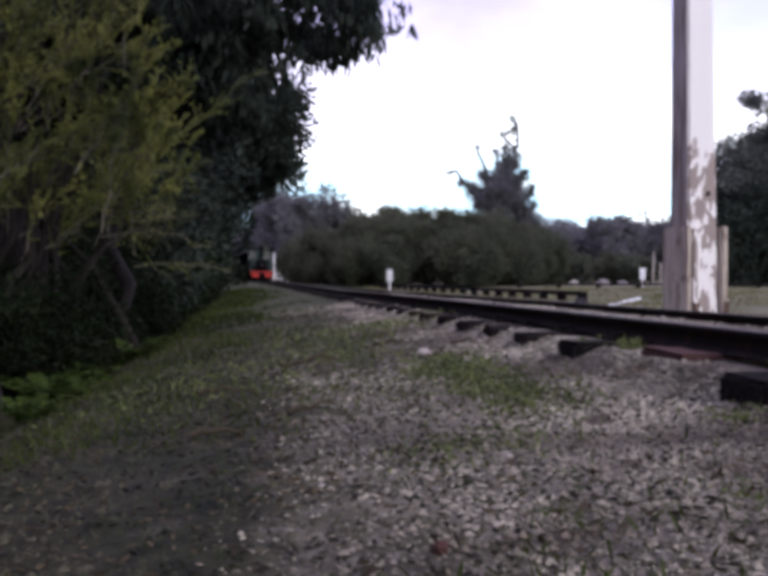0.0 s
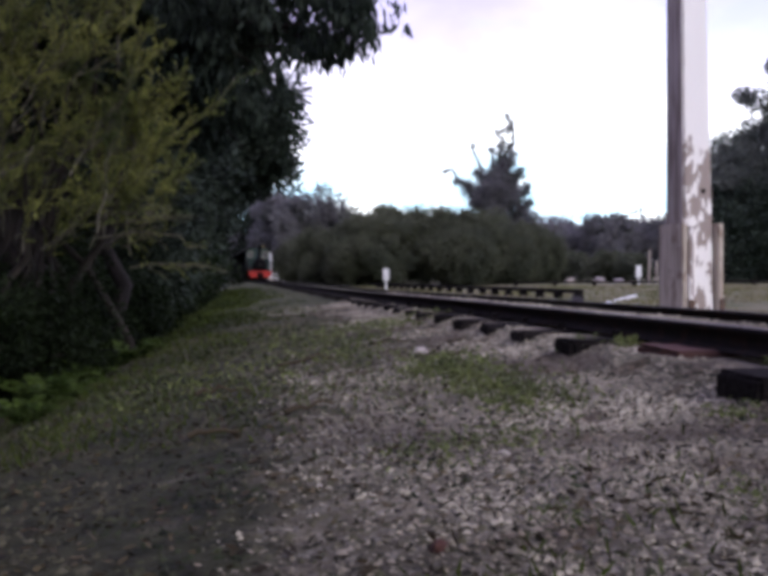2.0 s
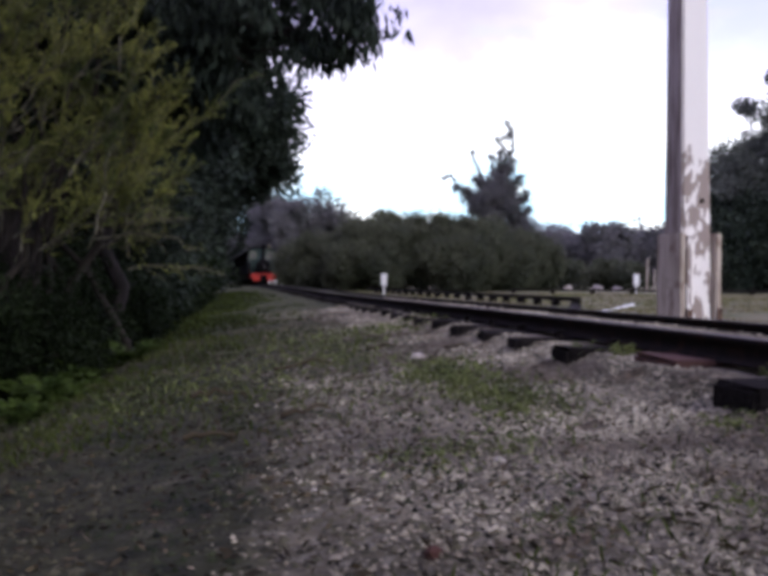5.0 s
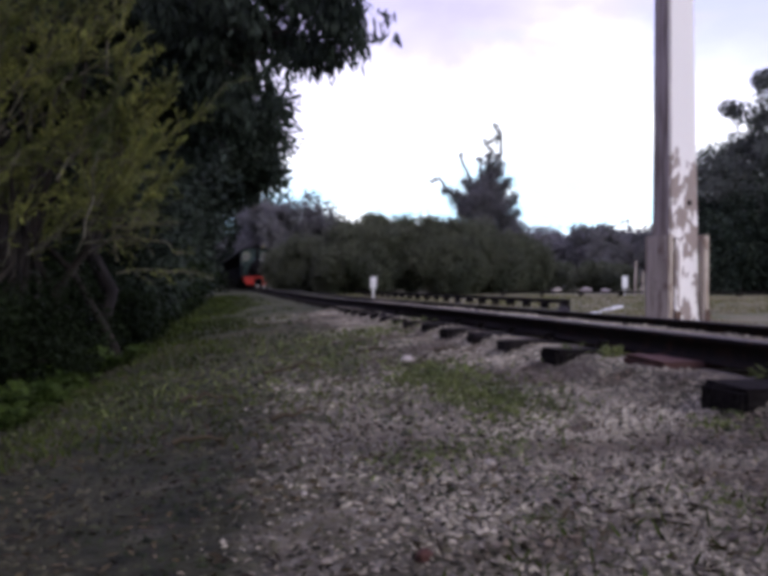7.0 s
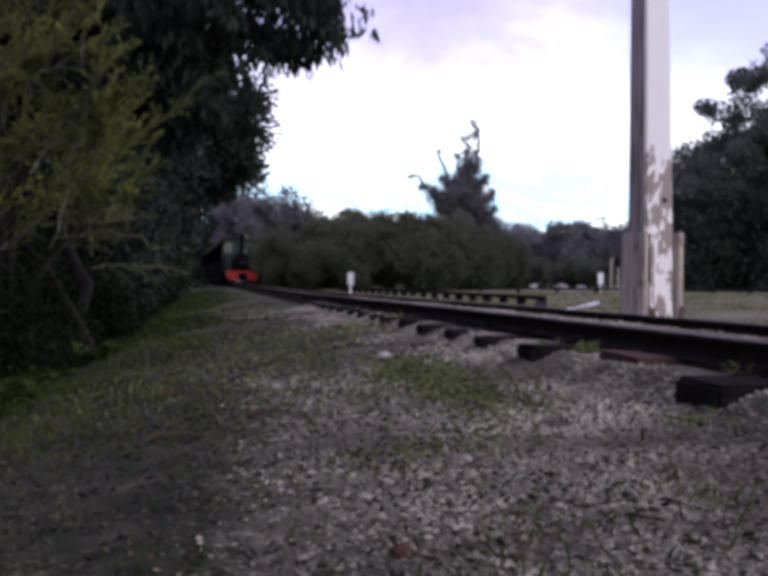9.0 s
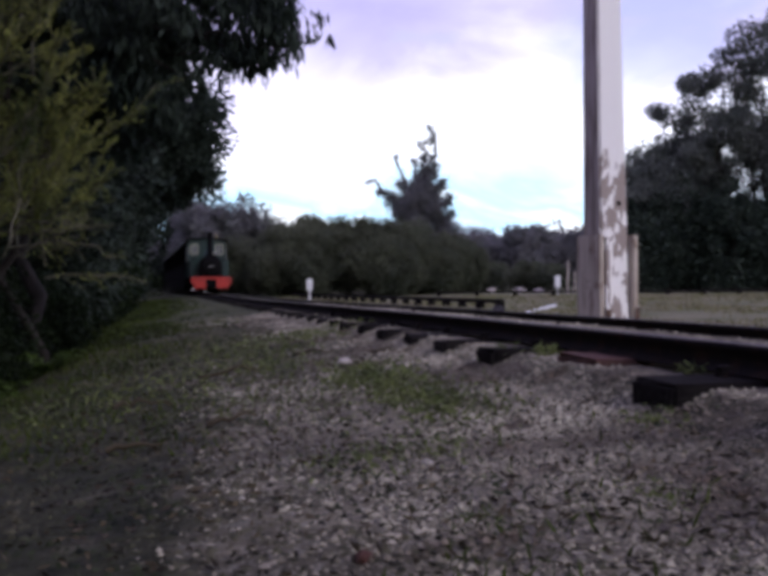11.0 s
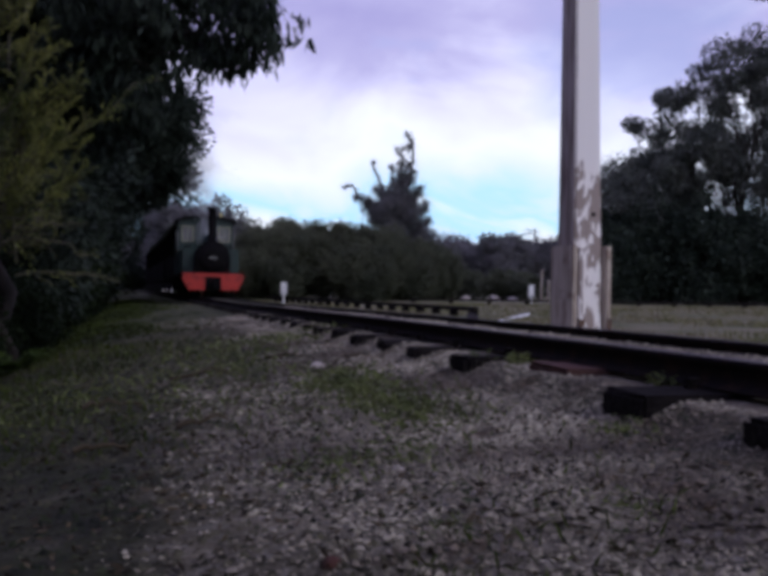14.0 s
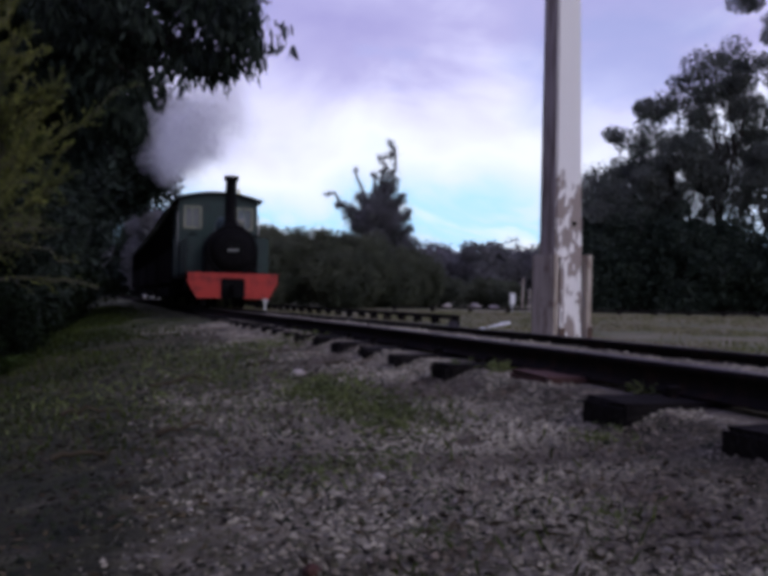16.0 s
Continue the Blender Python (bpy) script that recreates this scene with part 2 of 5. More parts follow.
M_RAIL = material("rail_steel", (0.010, 0.008, 0.008), 0.7, 0.0, grain=[((0.026, 0.014, 0.010), 18, 0.5, 0.72)], bump=0.3, bump_scale=80, spec=0.06)
M_SLEEPER = material("sleeper_timber", (0.013, 0.011, 0.011), 0.95, grain=[((0.030, 0.026, 0.024), (8, 60, 60), 0.5, 0.7), ((0.02, 0.017, 0.016), 9, 0.5, 0.7)], bump=0.7, bump_scale=50, per_object=0.3, spec=0.05)
M_REDWOOD = material("red_timber", (0.082, 0.036, 0.028), 0.9, grain=[((0.055, 0.028, 0.024), (6, 40, 40), 0.42, 0.62)], bump=0.6, bump_scale=50)
M_BOARD = material("pale_board", (0.56, 0.49, 0.40), 0.85, grain=[((0.34, 0.27, 0.21), (30, 30, 3), 0.46, 0.64), ((0.16, 0.09, 0.06), 5, 0.58, 0.72)], bump=0.4, bump_scale=60)
# weathered grey for the stakes; also the shade colour of the post's left face
M_GREYWOOD_SHADE = material("grey_timber_and_shade_side", (0.45, 0.39, 0.34), 0.9, grain=[((0.23, 0.185, 0.15), (40, 40, 3), 0.42, 0.62)], bump=0.4, bump_scale=60)
M_WHITE = material("white_paint", (0.72, 0.72, 0.70), 0.6, grain=[((0.5, 0.48, 0.44), 14, 0.55, 0.75)])
M_BARK = material("bark", (0.020, 0.016, 0.013), 0.95, grain=[((0.040, 0.033, 0.027), (14, 14, 3), 0.5, 0.7)], bump=0.8, bump_scale=30)
M_PALEBARK = material("pale_bark", (0.17, 0.145, 0.125), 0.9, grain=[((0.07, 0.055, 0.045), (9, 9, 2), 0.45, 0.65)], bump=0.5, bump_scale=20)
M_RUST = material("rusty_iron", (0.13, 0.082, 0.058), 0.8, grain=[((0.07, 0.045, 0.035), 20, 0.45, 0.65)])
M_GREYTWIG = material("grey_twig", (0.13, 0.12, 0.085), 0.9, grain=[((0.05, 0.045, 0.035), 12, 0.45, 0.65)])
M_OLIVE = leaf_material("olive_leaf", (0.275, 0.285, 0.078), (0.066, 0.088, 0.027), 2.2, island=0.55, through=0.35)
# undergrowth leaf taken near black: the deep shade is in its colour
M_UNDER_SHADE = leaf_material("shade_blackened_leaf", (0.014, 0.022, 0.007), (0.006, 0.010, 0.004), 0.9, rough=0.7)
M_DARKLEAF = leaf_material("dark_leaf", (0.036, 0.047, 0.034), (0.020, 0.029, 0.021), 0.8, rough=0.7)
M_GUM = leaf_material("gum_leaf", (0.120, 0.126, 0.112), (0.070, 0.078, 0.070), 0.7, 0.2, 0.35, 0.85)
M_SHRUB = leaf_material("shrub_leaf", (0.112, 0.120, 0.076), (0.070, 0.080, 0.054), 0.4, 0.14, 0.4, 0.9)
# distant leaf paled towards grey and mauve: aerial haze is put into the colour
M_FAR_HAZE = leaf_material("far_haze_leaf", (0.19, 0.185, 0.185), (0.12, 0.12, 0.12), 0.15, 0.15, 0.5, 0.85)
M_RIDGE_HAZE = leaf_material("ridge_haze_leaf", (0.165, 0.155, 0.165), (0.115, 0.108, 0.120), 0.05, 0.15, 0.35, 0.9)
# slope grass: blade colour lowered in place of shade cast by the trees
M_GRASS_SHADED = leaf_material("shade_dimmed_grass", (0.060, 0.078, 0.015), (0.020, 0.031, 0.007), 1.0)
M_VERGE = leaf_material("verge_grass", (0.150, 0.155, 0.055), (0.200, 0.170, 0.100), 0.5)
M_FERN = leaf_material("fern_leaf", (0.070, 0.105, 0.022), (0.036, 0.060, 0.014), 2.0, through=0.4)
M_WEED = leaf_material("weed_leaf", (0.135, 0.155, 0.055), (0.080, 0.098, 0.040), 5.0)
M_GREEN = material("green_enamel", (0.003, 0.023, 0.016), 0.45, grain=[((0.002, 0.014, 0.011), 4, 0.45, 0.65)], spec=0.5)
M_RED = material("red_enamel", (0.42, 0.030, 0.020), 0.45, grain=[((0.20, 0.016, 0.012), 5, 0.48, 0.68)], spec=0.4)
M_BLACK = material("black_paint", (0.004, 0.0035, 0.0038), 0.75, grain=[((0.009, 0.008, 0.008), 6, 0.5, 0.7)], spec=0.08)
M_CREAM = material("cream_paint", (0.24, 0.24, 0.17), 0.6, grain=[((0.15, 0.145, 0.11), 10, 0.5, 0.7)])
M_ROOF = material("grey_roof_paint", (0.33, 0.34, 0.33), 0.6, grain=[((0.2, 0.2, 0.2), 2, 0.45, 0.65)])
M_COACH = material("dark_coach_paint", (0.005, 0.004, 0.004), 0.9, grain=[((0.003, 0.003, 0.003), 3, 0.45, 0.65)], spec=0.03)
M_BRASS = material("polished_brass", (0.75, 0.62, 0.32), 0.2, 1.0, grain=[((0.55, 0.42, 0.2), 20, 0.5, 0.7)])
M_STEEL = material("bright_steel", (0.35, 0.34, 0.33), 0.4, 1.0, grain=[((0.2, 0.19, 0.18), 20, 0.5, 0.7)])
M_GLASS = material("cab_glass", (0.07, 0.065, 0.075), 0.08, spec=0.6)
M_STEAM = steam_material("white_steam", (0.97, 0.97, 0.97))
M_SMOKE = steam_material("grey_smoke", (0.93, 0.91, 0.89))


def flaking_paint():
    """White paint, whole above and flaking to grey-brown timber near the ground."""
    mat = material("flaking_white_paint", (0.88, 0.84, 0.79), 0.7, bump=0.3, bump_scale=40)
    n, l = mat.node_tree.nodes, mat.node_tree.links
    p = n["Principled BSDF"]
    paint = p.inputs["Base Color"].links[0].from_socket
    co, sep, tex, mp = n.new("ShaderNodeTexCoord"), n.new("ShaderNodeSeparateXYZ"), n.new("ShaderNodeTexNoise"), n.new("ShaderNodeMapping")
    mp.inputs["Scale"].default_value = (9, 9, 4.4)
    l.new(co.outputs["Object"], mp.inputs[0])
    l.new(mp.outputs[0], tex.inputs["Vector"])
    tex.inputs["Scale"].default_value, tex.inputs["Detail"].default_value = 1.6, 5
    l.new(co.outputs["Object"], sep.inputs[0])
    hgt, add, ra, mix = n.new("ShaderNodeMapRange"), n.new("ShaderNodeMath"), n.new("ShaderNodeMapRange"), n.new("ShaderNodeMix")
    hgt.inputs[1].default_value, hgt.inputs[2].default_value, hgt.inputs[3].default_value, hgt.inputs[4].default_value = 1.20, 1.42, 0.03, -0.30
    l.new(sep.outputs[2], hgt.inputs[0])
    l.new(hgt.outputs[0], add.inputs[0])
    l.new(tex.outputs["Fac"], add.inputs[1])
    ra.inputs[1].default_value, ra.inputs[2].default_value = 0.505, 0.55
    l.new(add.outputs[0], ra.inputs[0])
    mix.data_type = "RGBA"
    mix.inputs[7].default_value = (0.33, 0.27, 0.235, 1)
    l.new(ra.outputs[0], mix.inputs[0])
    l.new(paint, mix.inputs[6])
    l.new(mix.outputs[2], p.inputs["Base Color"])
    return mat


M_FLAKING = flaking_paint()

# ---- ground ----


def build_ground():
    near = list(np.arange(-4.0, 12.0, 0.16))
    ys = [-1500, -500, -150, -60, -30, -16, -9, -6] + near + list(np.arange(12.0, 30, 0.5)) + list(np.arange(30, 75, 1.5)) + [80, 95, 120, 170, 300, 700, 2500]
    os = [-2500, -600, -200, -80, -40, -22, -14, -10, -8] + list(np.arange(-7, -1.3, 0.16)) + list(np.arange(-1.3, 1.0, 0.05)) + list(np.arange(1.0, 3.5, 0.16)) + list(np.arange(3.6, 12, 0.6)) + [13, 16, 20, 27, 40, 80, 200, 600, 2500]
    verts, grass, lawn, soil = [], [], [], []
    for y in ys:
        cx = track_x(min(max(y, -25), 120))
        for o in os:
            x = cx + o
            verts.append((x, y, ground_z(x, y)))
            # grass and soil weights rise to the left, bringing in the shade-darkened tones
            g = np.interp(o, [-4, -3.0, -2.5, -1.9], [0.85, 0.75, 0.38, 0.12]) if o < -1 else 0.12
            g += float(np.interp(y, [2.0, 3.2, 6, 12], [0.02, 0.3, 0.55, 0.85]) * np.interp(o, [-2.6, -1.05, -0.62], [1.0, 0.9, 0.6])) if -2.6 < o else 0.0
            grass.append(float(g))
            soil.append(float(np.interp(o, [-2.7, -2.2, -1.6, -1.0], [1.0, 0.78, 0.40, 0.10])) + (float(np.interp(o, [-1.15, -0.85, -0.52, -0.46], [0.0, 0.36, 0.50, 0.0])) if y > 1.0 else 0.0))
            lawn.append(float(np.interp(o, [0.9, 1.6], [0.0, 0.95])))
    nx = len(os)
    i, j = np.meshgrid(np.arange(len(ys) - 1), np.arange(nx - 1), indexing="ij")
    faces = np.stack([i * nx + j, i * nx + j + 1, (i + 1) * nx + j + 1, (i + 1) * nx + j], -1).reshape(-1, 4)
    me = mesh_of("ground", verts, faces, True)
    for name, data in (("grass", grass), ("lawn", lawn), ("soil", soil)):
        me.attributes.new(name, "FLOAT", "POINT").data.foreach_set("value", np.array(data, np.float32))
    tagged(part_np("ground", me, M_GROUND), "gravelly railway bank with grass on its slope, darkened for shade, and a mown verge", "ground", kind="structure")


build_ground()

# ---- main track ----


def rail_outline():
    return [(-0.04, 0), (-0.04, 0.008), (-0.007, 0.018), (-0.007, 0.062), (-0.021, 0.068), (-0.021, 0.082), (-0.016, 0.087),
            (0.016, 0.087), (0.021, 0.082), (0.021, 0.068), (0.007, 0.062), (0.007, 0.018), (0.04, 0.008), (0.04, 0)]


def rail_mesh(name, points):
    """A flat-bottomed rail along points at its foot."""
    prof = rail_outline()
    pts = [Vector(p) for p in points]
    verts, faces, k = [], [], len(prof)
    for a, p in enumerate(pts):
        way = (pts[min(a + 1, len(pts) - 1)] - pts[max(a - 1, 0)]).normalized()
        side = Vector((way.y, -way.x, 0)).normalized()
        verts += [p + side * u + Vector((0, 0, v)) for u, v in prof]
    for a in range(len(pts) - 1):
        for b in range(k):
            c = (b + 1) % k
            faces.append((a * k + b, a * k + c, (a + 1) * k + c, (a + 1) * k + b))
    return mesh_of(name, verts, faces)


SLEEPER_YS = [1.26, 1.79, 2.33, 3.63, 4.25, 4.85, 5.4, 6.05, 6.7, 7.3] + [7.85 + 0.64 * i for i in range(152)]


def sleeper_mesh(name, length, width, height, seed):
    rng = random.Random(seed)
    bm = box(length, width, height, bevel=0.012)
    bmesh.ops.subdivide_edges(bm, edges=[e for e in bm.edges if e.calc_length() > length * 0.8], cuts=5)
    for v in bm.verts:
        v.co += Vector((rng.uniform(-0.01, 0.01), rng.uniform(-0.006, 0.006), rng.uniform(-0.005, 0.005)))
    me = bpy.data.meshes.new(name)
    bm.to_mesh(me)
    bm.free()
    return me


def build_track():
    top = new("railway_track")
    tagged(top, "narrow-gauge railway track with rusty rails on dark timber sleepers", "railway track")
    ys = list(np.arange(-14, 20, 0.5)) + list(np.arange(20, 108, 2.0))
    for side in (-1, 1):
        pts = []
        for y in ys:
            s = track_slope(y)
            k = 1 / math.hypot(1, s)
            pts.append((track_x(y) + side * 0.326 * k, y - side * 0.326 * s * k, rail_z(y) - 0.087))
        rail = part_np("rail", rail_mesh("rail", pts), M_RAIL, top)
        rail.data.materials.append(M_RAILHEAD)
        for p in rail.data.polygons:
            p.material_index = 1 if p.normal.z > 0.9 and p.center.z > rail_z(p.center.y) - 0.01 else 0
    meshes = [sleeper_mesh("sleeper", 1.26, 0.205, 0.125, i) for i in range(5)]
    spike = bpy.data.meshes.new("rail_spike")
    bm = box(0.03, 0.03, 0.03, (0, 0, 0.012), 0.006)
    bm = box(0.045, 0.035, 0.012, (0.008, 0, 0.03), 0.004, bm=bm)
    bm.to_mesh(spike)
    bm.free()
    spike.materials.append(M_RAIL)
    rng = random.Random(4)
    for i, y in enumerate([-1.5 - 0.62 * j for j in range(18)] + SLEEPER_YS):
        ob = part_np("sleeper", meshes[i % 5], M_SLEEPER, top)
        turn = math.degrees(math.atan(-track_slope(y)))
        ob.matrix_basis = pose(track_x(y) + rng.uniform(-0.02, 0.02), y, rail_z(y) - 0.0905 - 0.0625, rng.uniform(-0.6, 0.6), rng.uniform(-0.4, 0.4), turn + rng.uniform(-1.5, 1.5))
        if -1 < y < 9:
            for u in (-0.39, -0.262, 0.262, 0.39):
                sp = part_np("rail_spike", spike, M_RAIL, ob)
                sp.matrix_basis = pose(u, 0.03 if u < 0 else -0.03, 0.058, 0, 0, 0 if u in (-0.39, 0.262) else 180)
    red = part_np("sleeper", sleeper_mesh("red_sleeper", 1.20, 0.30, 0.16, 21), M_REDWOOD, top, "reddish decayed timber sleeper sunk in the ballast")
    red.matrix_basis = pose(track_x(3.05) + 0.08, 3.05, rail_z(3.05) - 0.166, 0, 1.0, 8.5)


build_track()

# ---- low timber rails on the far side ----


def low_rail(name, label, pts, zt, gap, count):
    """A dark timber rail on short blocks, through points of the plan."""
    top = tagged(new(name), label, "timber rail")
    pts = [Vector((x, y, 0)) for x, y in pts]
    for a, b in zip(pts, pts[1:]):
        m, d = (a + b) / 2, b - a
        part("beam", box(0.10, d.length + 0.02, 0.075, bevel=0.01), M_SLEEPER, top).matrix_basis = pose(m.x, m.y, zt - 0.0375, 0, 0, math.degrees(math.atan2(-d.x, d.y)))
    ob = sleeper_mesh("block", 0.13, 0.16, 0.22, 40)
    run = np.cumsum([0] + [(b - a).length for a, b in zip(pts, pts[1:])])
    for i in range(count):
        u = 0.1 + gap * i
        x, y = (float(np.interp(u, run, [p[k] for p in pts])) for k in (0, 1))
        part_np("block", ob, M_SLEEPER, top).matrix_basis = pose(x, y, zt - 0.077 - 0.11, 0, 0, 12 + 3 * math.sin(i * 2.7))


def build_low_rails():
    low_rail("low_rail", "low dark timber rail on short blocks ending on the verge", [(3.42, 14.9), (2.35, 20.2), (1.2, 25.4), (-0.4, 33.0)], EYE[2] - 0.25, 0.88, 20)
    low_rail("low_rail", "long low timber rail on blocks before the far hedge", [(5.2, 34.2), (9, 33.6), (14, 33.3), (20, 33.4), (27, 34), (36, 36)], EYE[2] - 0.25, 1.5, 20)


build_low_rails()

# ---- the big post ----


def build_post():
    x, y = 2.125, 6.0
    z0 = ground_z(x, y) - 0.05
    top = tagged(new("timber_post"), "tall square timber post in flaking white paint, boards round its foot", "post")
    top.matrix_basis = pose(x, y, z0, 0, 0.0, 14.0)
    w = 0.236
    bm = box(w, w, 4.4, (0, 0, 2.2), 0.012)
    for v in bm.verts:
        k = 1 - 0.085 * max(v.co.z - 0.3, 0)
        v.co.x, v.co.y = (v.co.x + w / 2) * k - w / 2, v.co.y * k
    core = part("shaft", bm, M_FLAKING, top)
    core.data.materials.append(M_GREYWOOD_SHADE)
    # left face painted darker, as the side turned from the light
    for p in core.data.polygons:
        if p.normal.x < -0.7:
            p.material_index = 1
    h = 0.73
    for sx in (-1, 1):
        part("side_board", box(0.036, w + 0.06, h, (sx * (w / 2 + 0.0195), -0.012, h / 2), 0.007), M_BOARD, top, "weathered board strapped to the post's foot")
    part("front_board", box(0.035, 0.05, h - 0.02, (-(w / 2) + 0.022, -(w / 2) - 0.0265, h / 2 - 0.01), 0.006), M_FLAKING, top)
    part("rusty_shoe", box(0.045, 0.012, 0.19, (-(w / 2) + 0.022, -(w / 2) - 0.059, 0.12), 0.003), M_RUST, top, "rust-brown iron strap")
    part("rusty_shoe", box(0.038, 0.012, 0.21, (w / 2 + 0.02, -(w / 2) - 0.05, 0.12), 0.003), M_RUST, top, "rust-brown iron strap")
    part("bolt_head", lathe([(0.016, 0), (0.016, 0.012), (0.009, 0.016)], (0.03, -w / 2 - 0.001, 0.95), "y", 8), M_RAIL, top)


build_post()


def marker(x, y, height, plate_w, plate_h, label, z0=None):
    top = tagged(new("marker_post"), label, "sign post")
    z = ground_z(x, y) if z0 is None else z0
    top.matrix_basis = pose(x, y, z, 0, 0, 0)
    part("stake", box(0.05, 0.05, height, (0, 0, height / 2), 0.005), M_WHITE, top)
    part("plate", box(plate_w, 0.022, plate_h, (0, -0.038, height - plate_h / 2 + 0.02), 0.004), M_WHITE, top, "plain white plate")
    return top


def build_markers():
    marker(0.14, 21.6, 0.58, 0.15, 0.29, "short white marker post with a plain plate beside the track")
    marker(10.9, 36.9, 0.8, 0.24, 0.5, "small white board by the far loop line")
    pole = tagged(new("white_pole"), "slim white pole beside the line in the distance", "pole")
    pole.matrix_basis = pose(-9.3, 74, ground_z(-9.3, 74))
    part("shaft", lathe([(0.11, 0), (0.09, 2.4), (0.06, 2.45)], seg=10), M_WHITE, pole)
    part("foot", box(0.4, 0.4, 0.2, (0, 0, 0.1), 0.03), M_PALE, pole)
    for x, y, h, r in ((11.55, 37.6, 1.45, 0.05), (11.9, 37.7, 1.0, 0.05)):
        p = tagged(new("grey_stake"), "weathered grey stake standing by the far line", "stake", "stakes by the loop")
        p.matrix_basis = pose(x, y, ground_z(x, y), 0, 1.5, 0)
        part("shaft", lathe([(r, -0.1), (r * 0.9, h), (r * 0.5, h + 0.04)], seg=8), M_GREYWOOD_SHADE, p)
    fence = tagged(new("white_rail_fence"), "low white rail barrier beside the distant crossing", "fence")
    fence.matrix_basis = pose(-9.0, 76, ground_z(-9.0, 76))
    for i in range(4):
        part("post", box(0.12, 0.12, 0.8, (0.55 * i - 0.5, 0, 0.4), 0.01), M_WHITE, fence)
    for z in (0.35, 0.7):
        part("board", box(2.0, 0.05, 0.14, (0.3, -0.09, z), 0.01), M_WHITE, fence)


build_markers()


def build_plank():
    a, b = Vector((2.75, 11.2, 0)), Vector((4.85, 16.6, 0))
    m, d = (a + b) / 2, b - a
    ob = part("white_edging", box(0.075, d.length, 0.04, bevel=0.01), M_WHITE)
    tagged(ob, "white-painted timber edging lying on the mown verge", "edging")
    ob.matrix_basis = pose(m.x, m.y, ground_z(m.x, m.y) + 0.02, 0, 0, math.degrees(math.atan2(-d.x, d.y)))
    c = part("dark_timber", box(0.16, 2.6, 0.08, bevel=0.015), M_SLEEPER)
    tagged(c, "dark old timber baulk lying on the verge", "timber")
    c.matrix_basis = pose(2.95, 13.1, ground_z(2.95, 13.1) + 0.035, 0, 0, -12)


build_plank()


def rock_bm(r, squash, seed, cuts=2):
    bm = bmesh.new()
    bmesh.ops.create_icosphere(bm, subdivisions=cuts, radius=r)
    for v in bm.verts:
        k = 1 + 0.35 * noise.noise(Vector(v.co) / r * 1.1 + Vector((seed * 3.7, 0, 0)))
        v.co = Vector((v.co.x * k, v.co.y * k * 0.8, v.co.z * k * squash))
    return bm


def build_rocks():
    def lay(name, x, y, r, squash, mat, label, seed, cat="stone"):
        ob = part(name, rock_bm(r, squash, seed), mat)
        tagged(ob, label, cat)
        ob.matrix_basis = pose(x, y, ground_z(x, y) + r * squash * 0.5, 0, 0, seed * 40)
    lay("pale_rock", 0.198, 4.3, 0.042, 0.55, M_PALE, "pale broken rock lying on the gravel", 1)
    lay("pale_rock", 0.2, 4.55, 0.022, 0.6, M_REDWOOD, "small reddish rock beside a pale one", 2)
    lay("pale_pebble", 0.265, 1.88, 0.014, 0.6, M_PALE, "pale pebble in the gravel", 3)
    lay("pale_pebble", 0.38, 1.62, 0.009, 0.6, M_PALE, "pale pebble in the gravel", 4)
    lay("pale_pebble", -0.12, 1.68, 0.008, 0.6, M_PALE, "pale pebble in the gravel", 5)
    lay("red_clod", 0.085, 1.28, 0.017, 0.7, M_REDWOOD, "dark reddish clod in the gravel", 6, "clod")
    for i, (x, y, r) in enumerate(((6.0, 41.0, 0.4), (9.3, 43.0, 0.33), (10.9, 43.5, 0.36), (11.8, 43.2, 0.3))):
        lay("pale_boulder", x, y, r, 0.6, M_PALE, "pale boulder at the foot of the far shrubs", 10 + i, "boulder")


build_rocks()

# ---- trees and shrubs ----


def crown_points(rng, centre, radii, clumps, leaves, spread, hollow=0.45, wobble=0.35):
    """Clump centres through an uneven ellipsoid, and leaf points round them."""
    d = rng.normal(size=(clumps, 3))
    d /= np.linalg.norm(d, axis=1, keepdims=True)
    r = hollow + (1 - hollow) * rng.random(clumps) ** 0.6
    off = rng.random(3) * 50
    lump = np.array([1 + wobble * 1.6 * noise.noise(Vector(v * 1.7 + off)) for v in d])
    c = d * (r * lump)[:, None] * radii + centre
    which = rng.integers(0, clumps, leaves)
    size = spread * (0.6 + 0.8 * rng.random(clumps))
    q = rng.normal(size=(leaves, 3))
    q *= (rng.random(leaves) ** 0.45 / (np.linalg.norm(q, axis=1) + 1e-9))[:, None]
    p = c[which] + q * size[which][:, None] * np.array([1, 1, 0.8])
    return c, p, c[which]


def bent(a, b, rng, sag=0.0, n=7, jitter=0.06):
    a, b = np.asarray(a, float), np.asarray(b, float)
    t = np.linspace(0, 1, n)[:, None]
    p = a + (b - a) * t
    p[:, 2] += sag * np.sin(np.pi * t[:, 0]) * np.linalg.norm(b - a)
    p[1:-1] += rng.normal(size=(n - 2, 3)) * jitter * np.linalg.norm(b - a) / n * 2
    return p


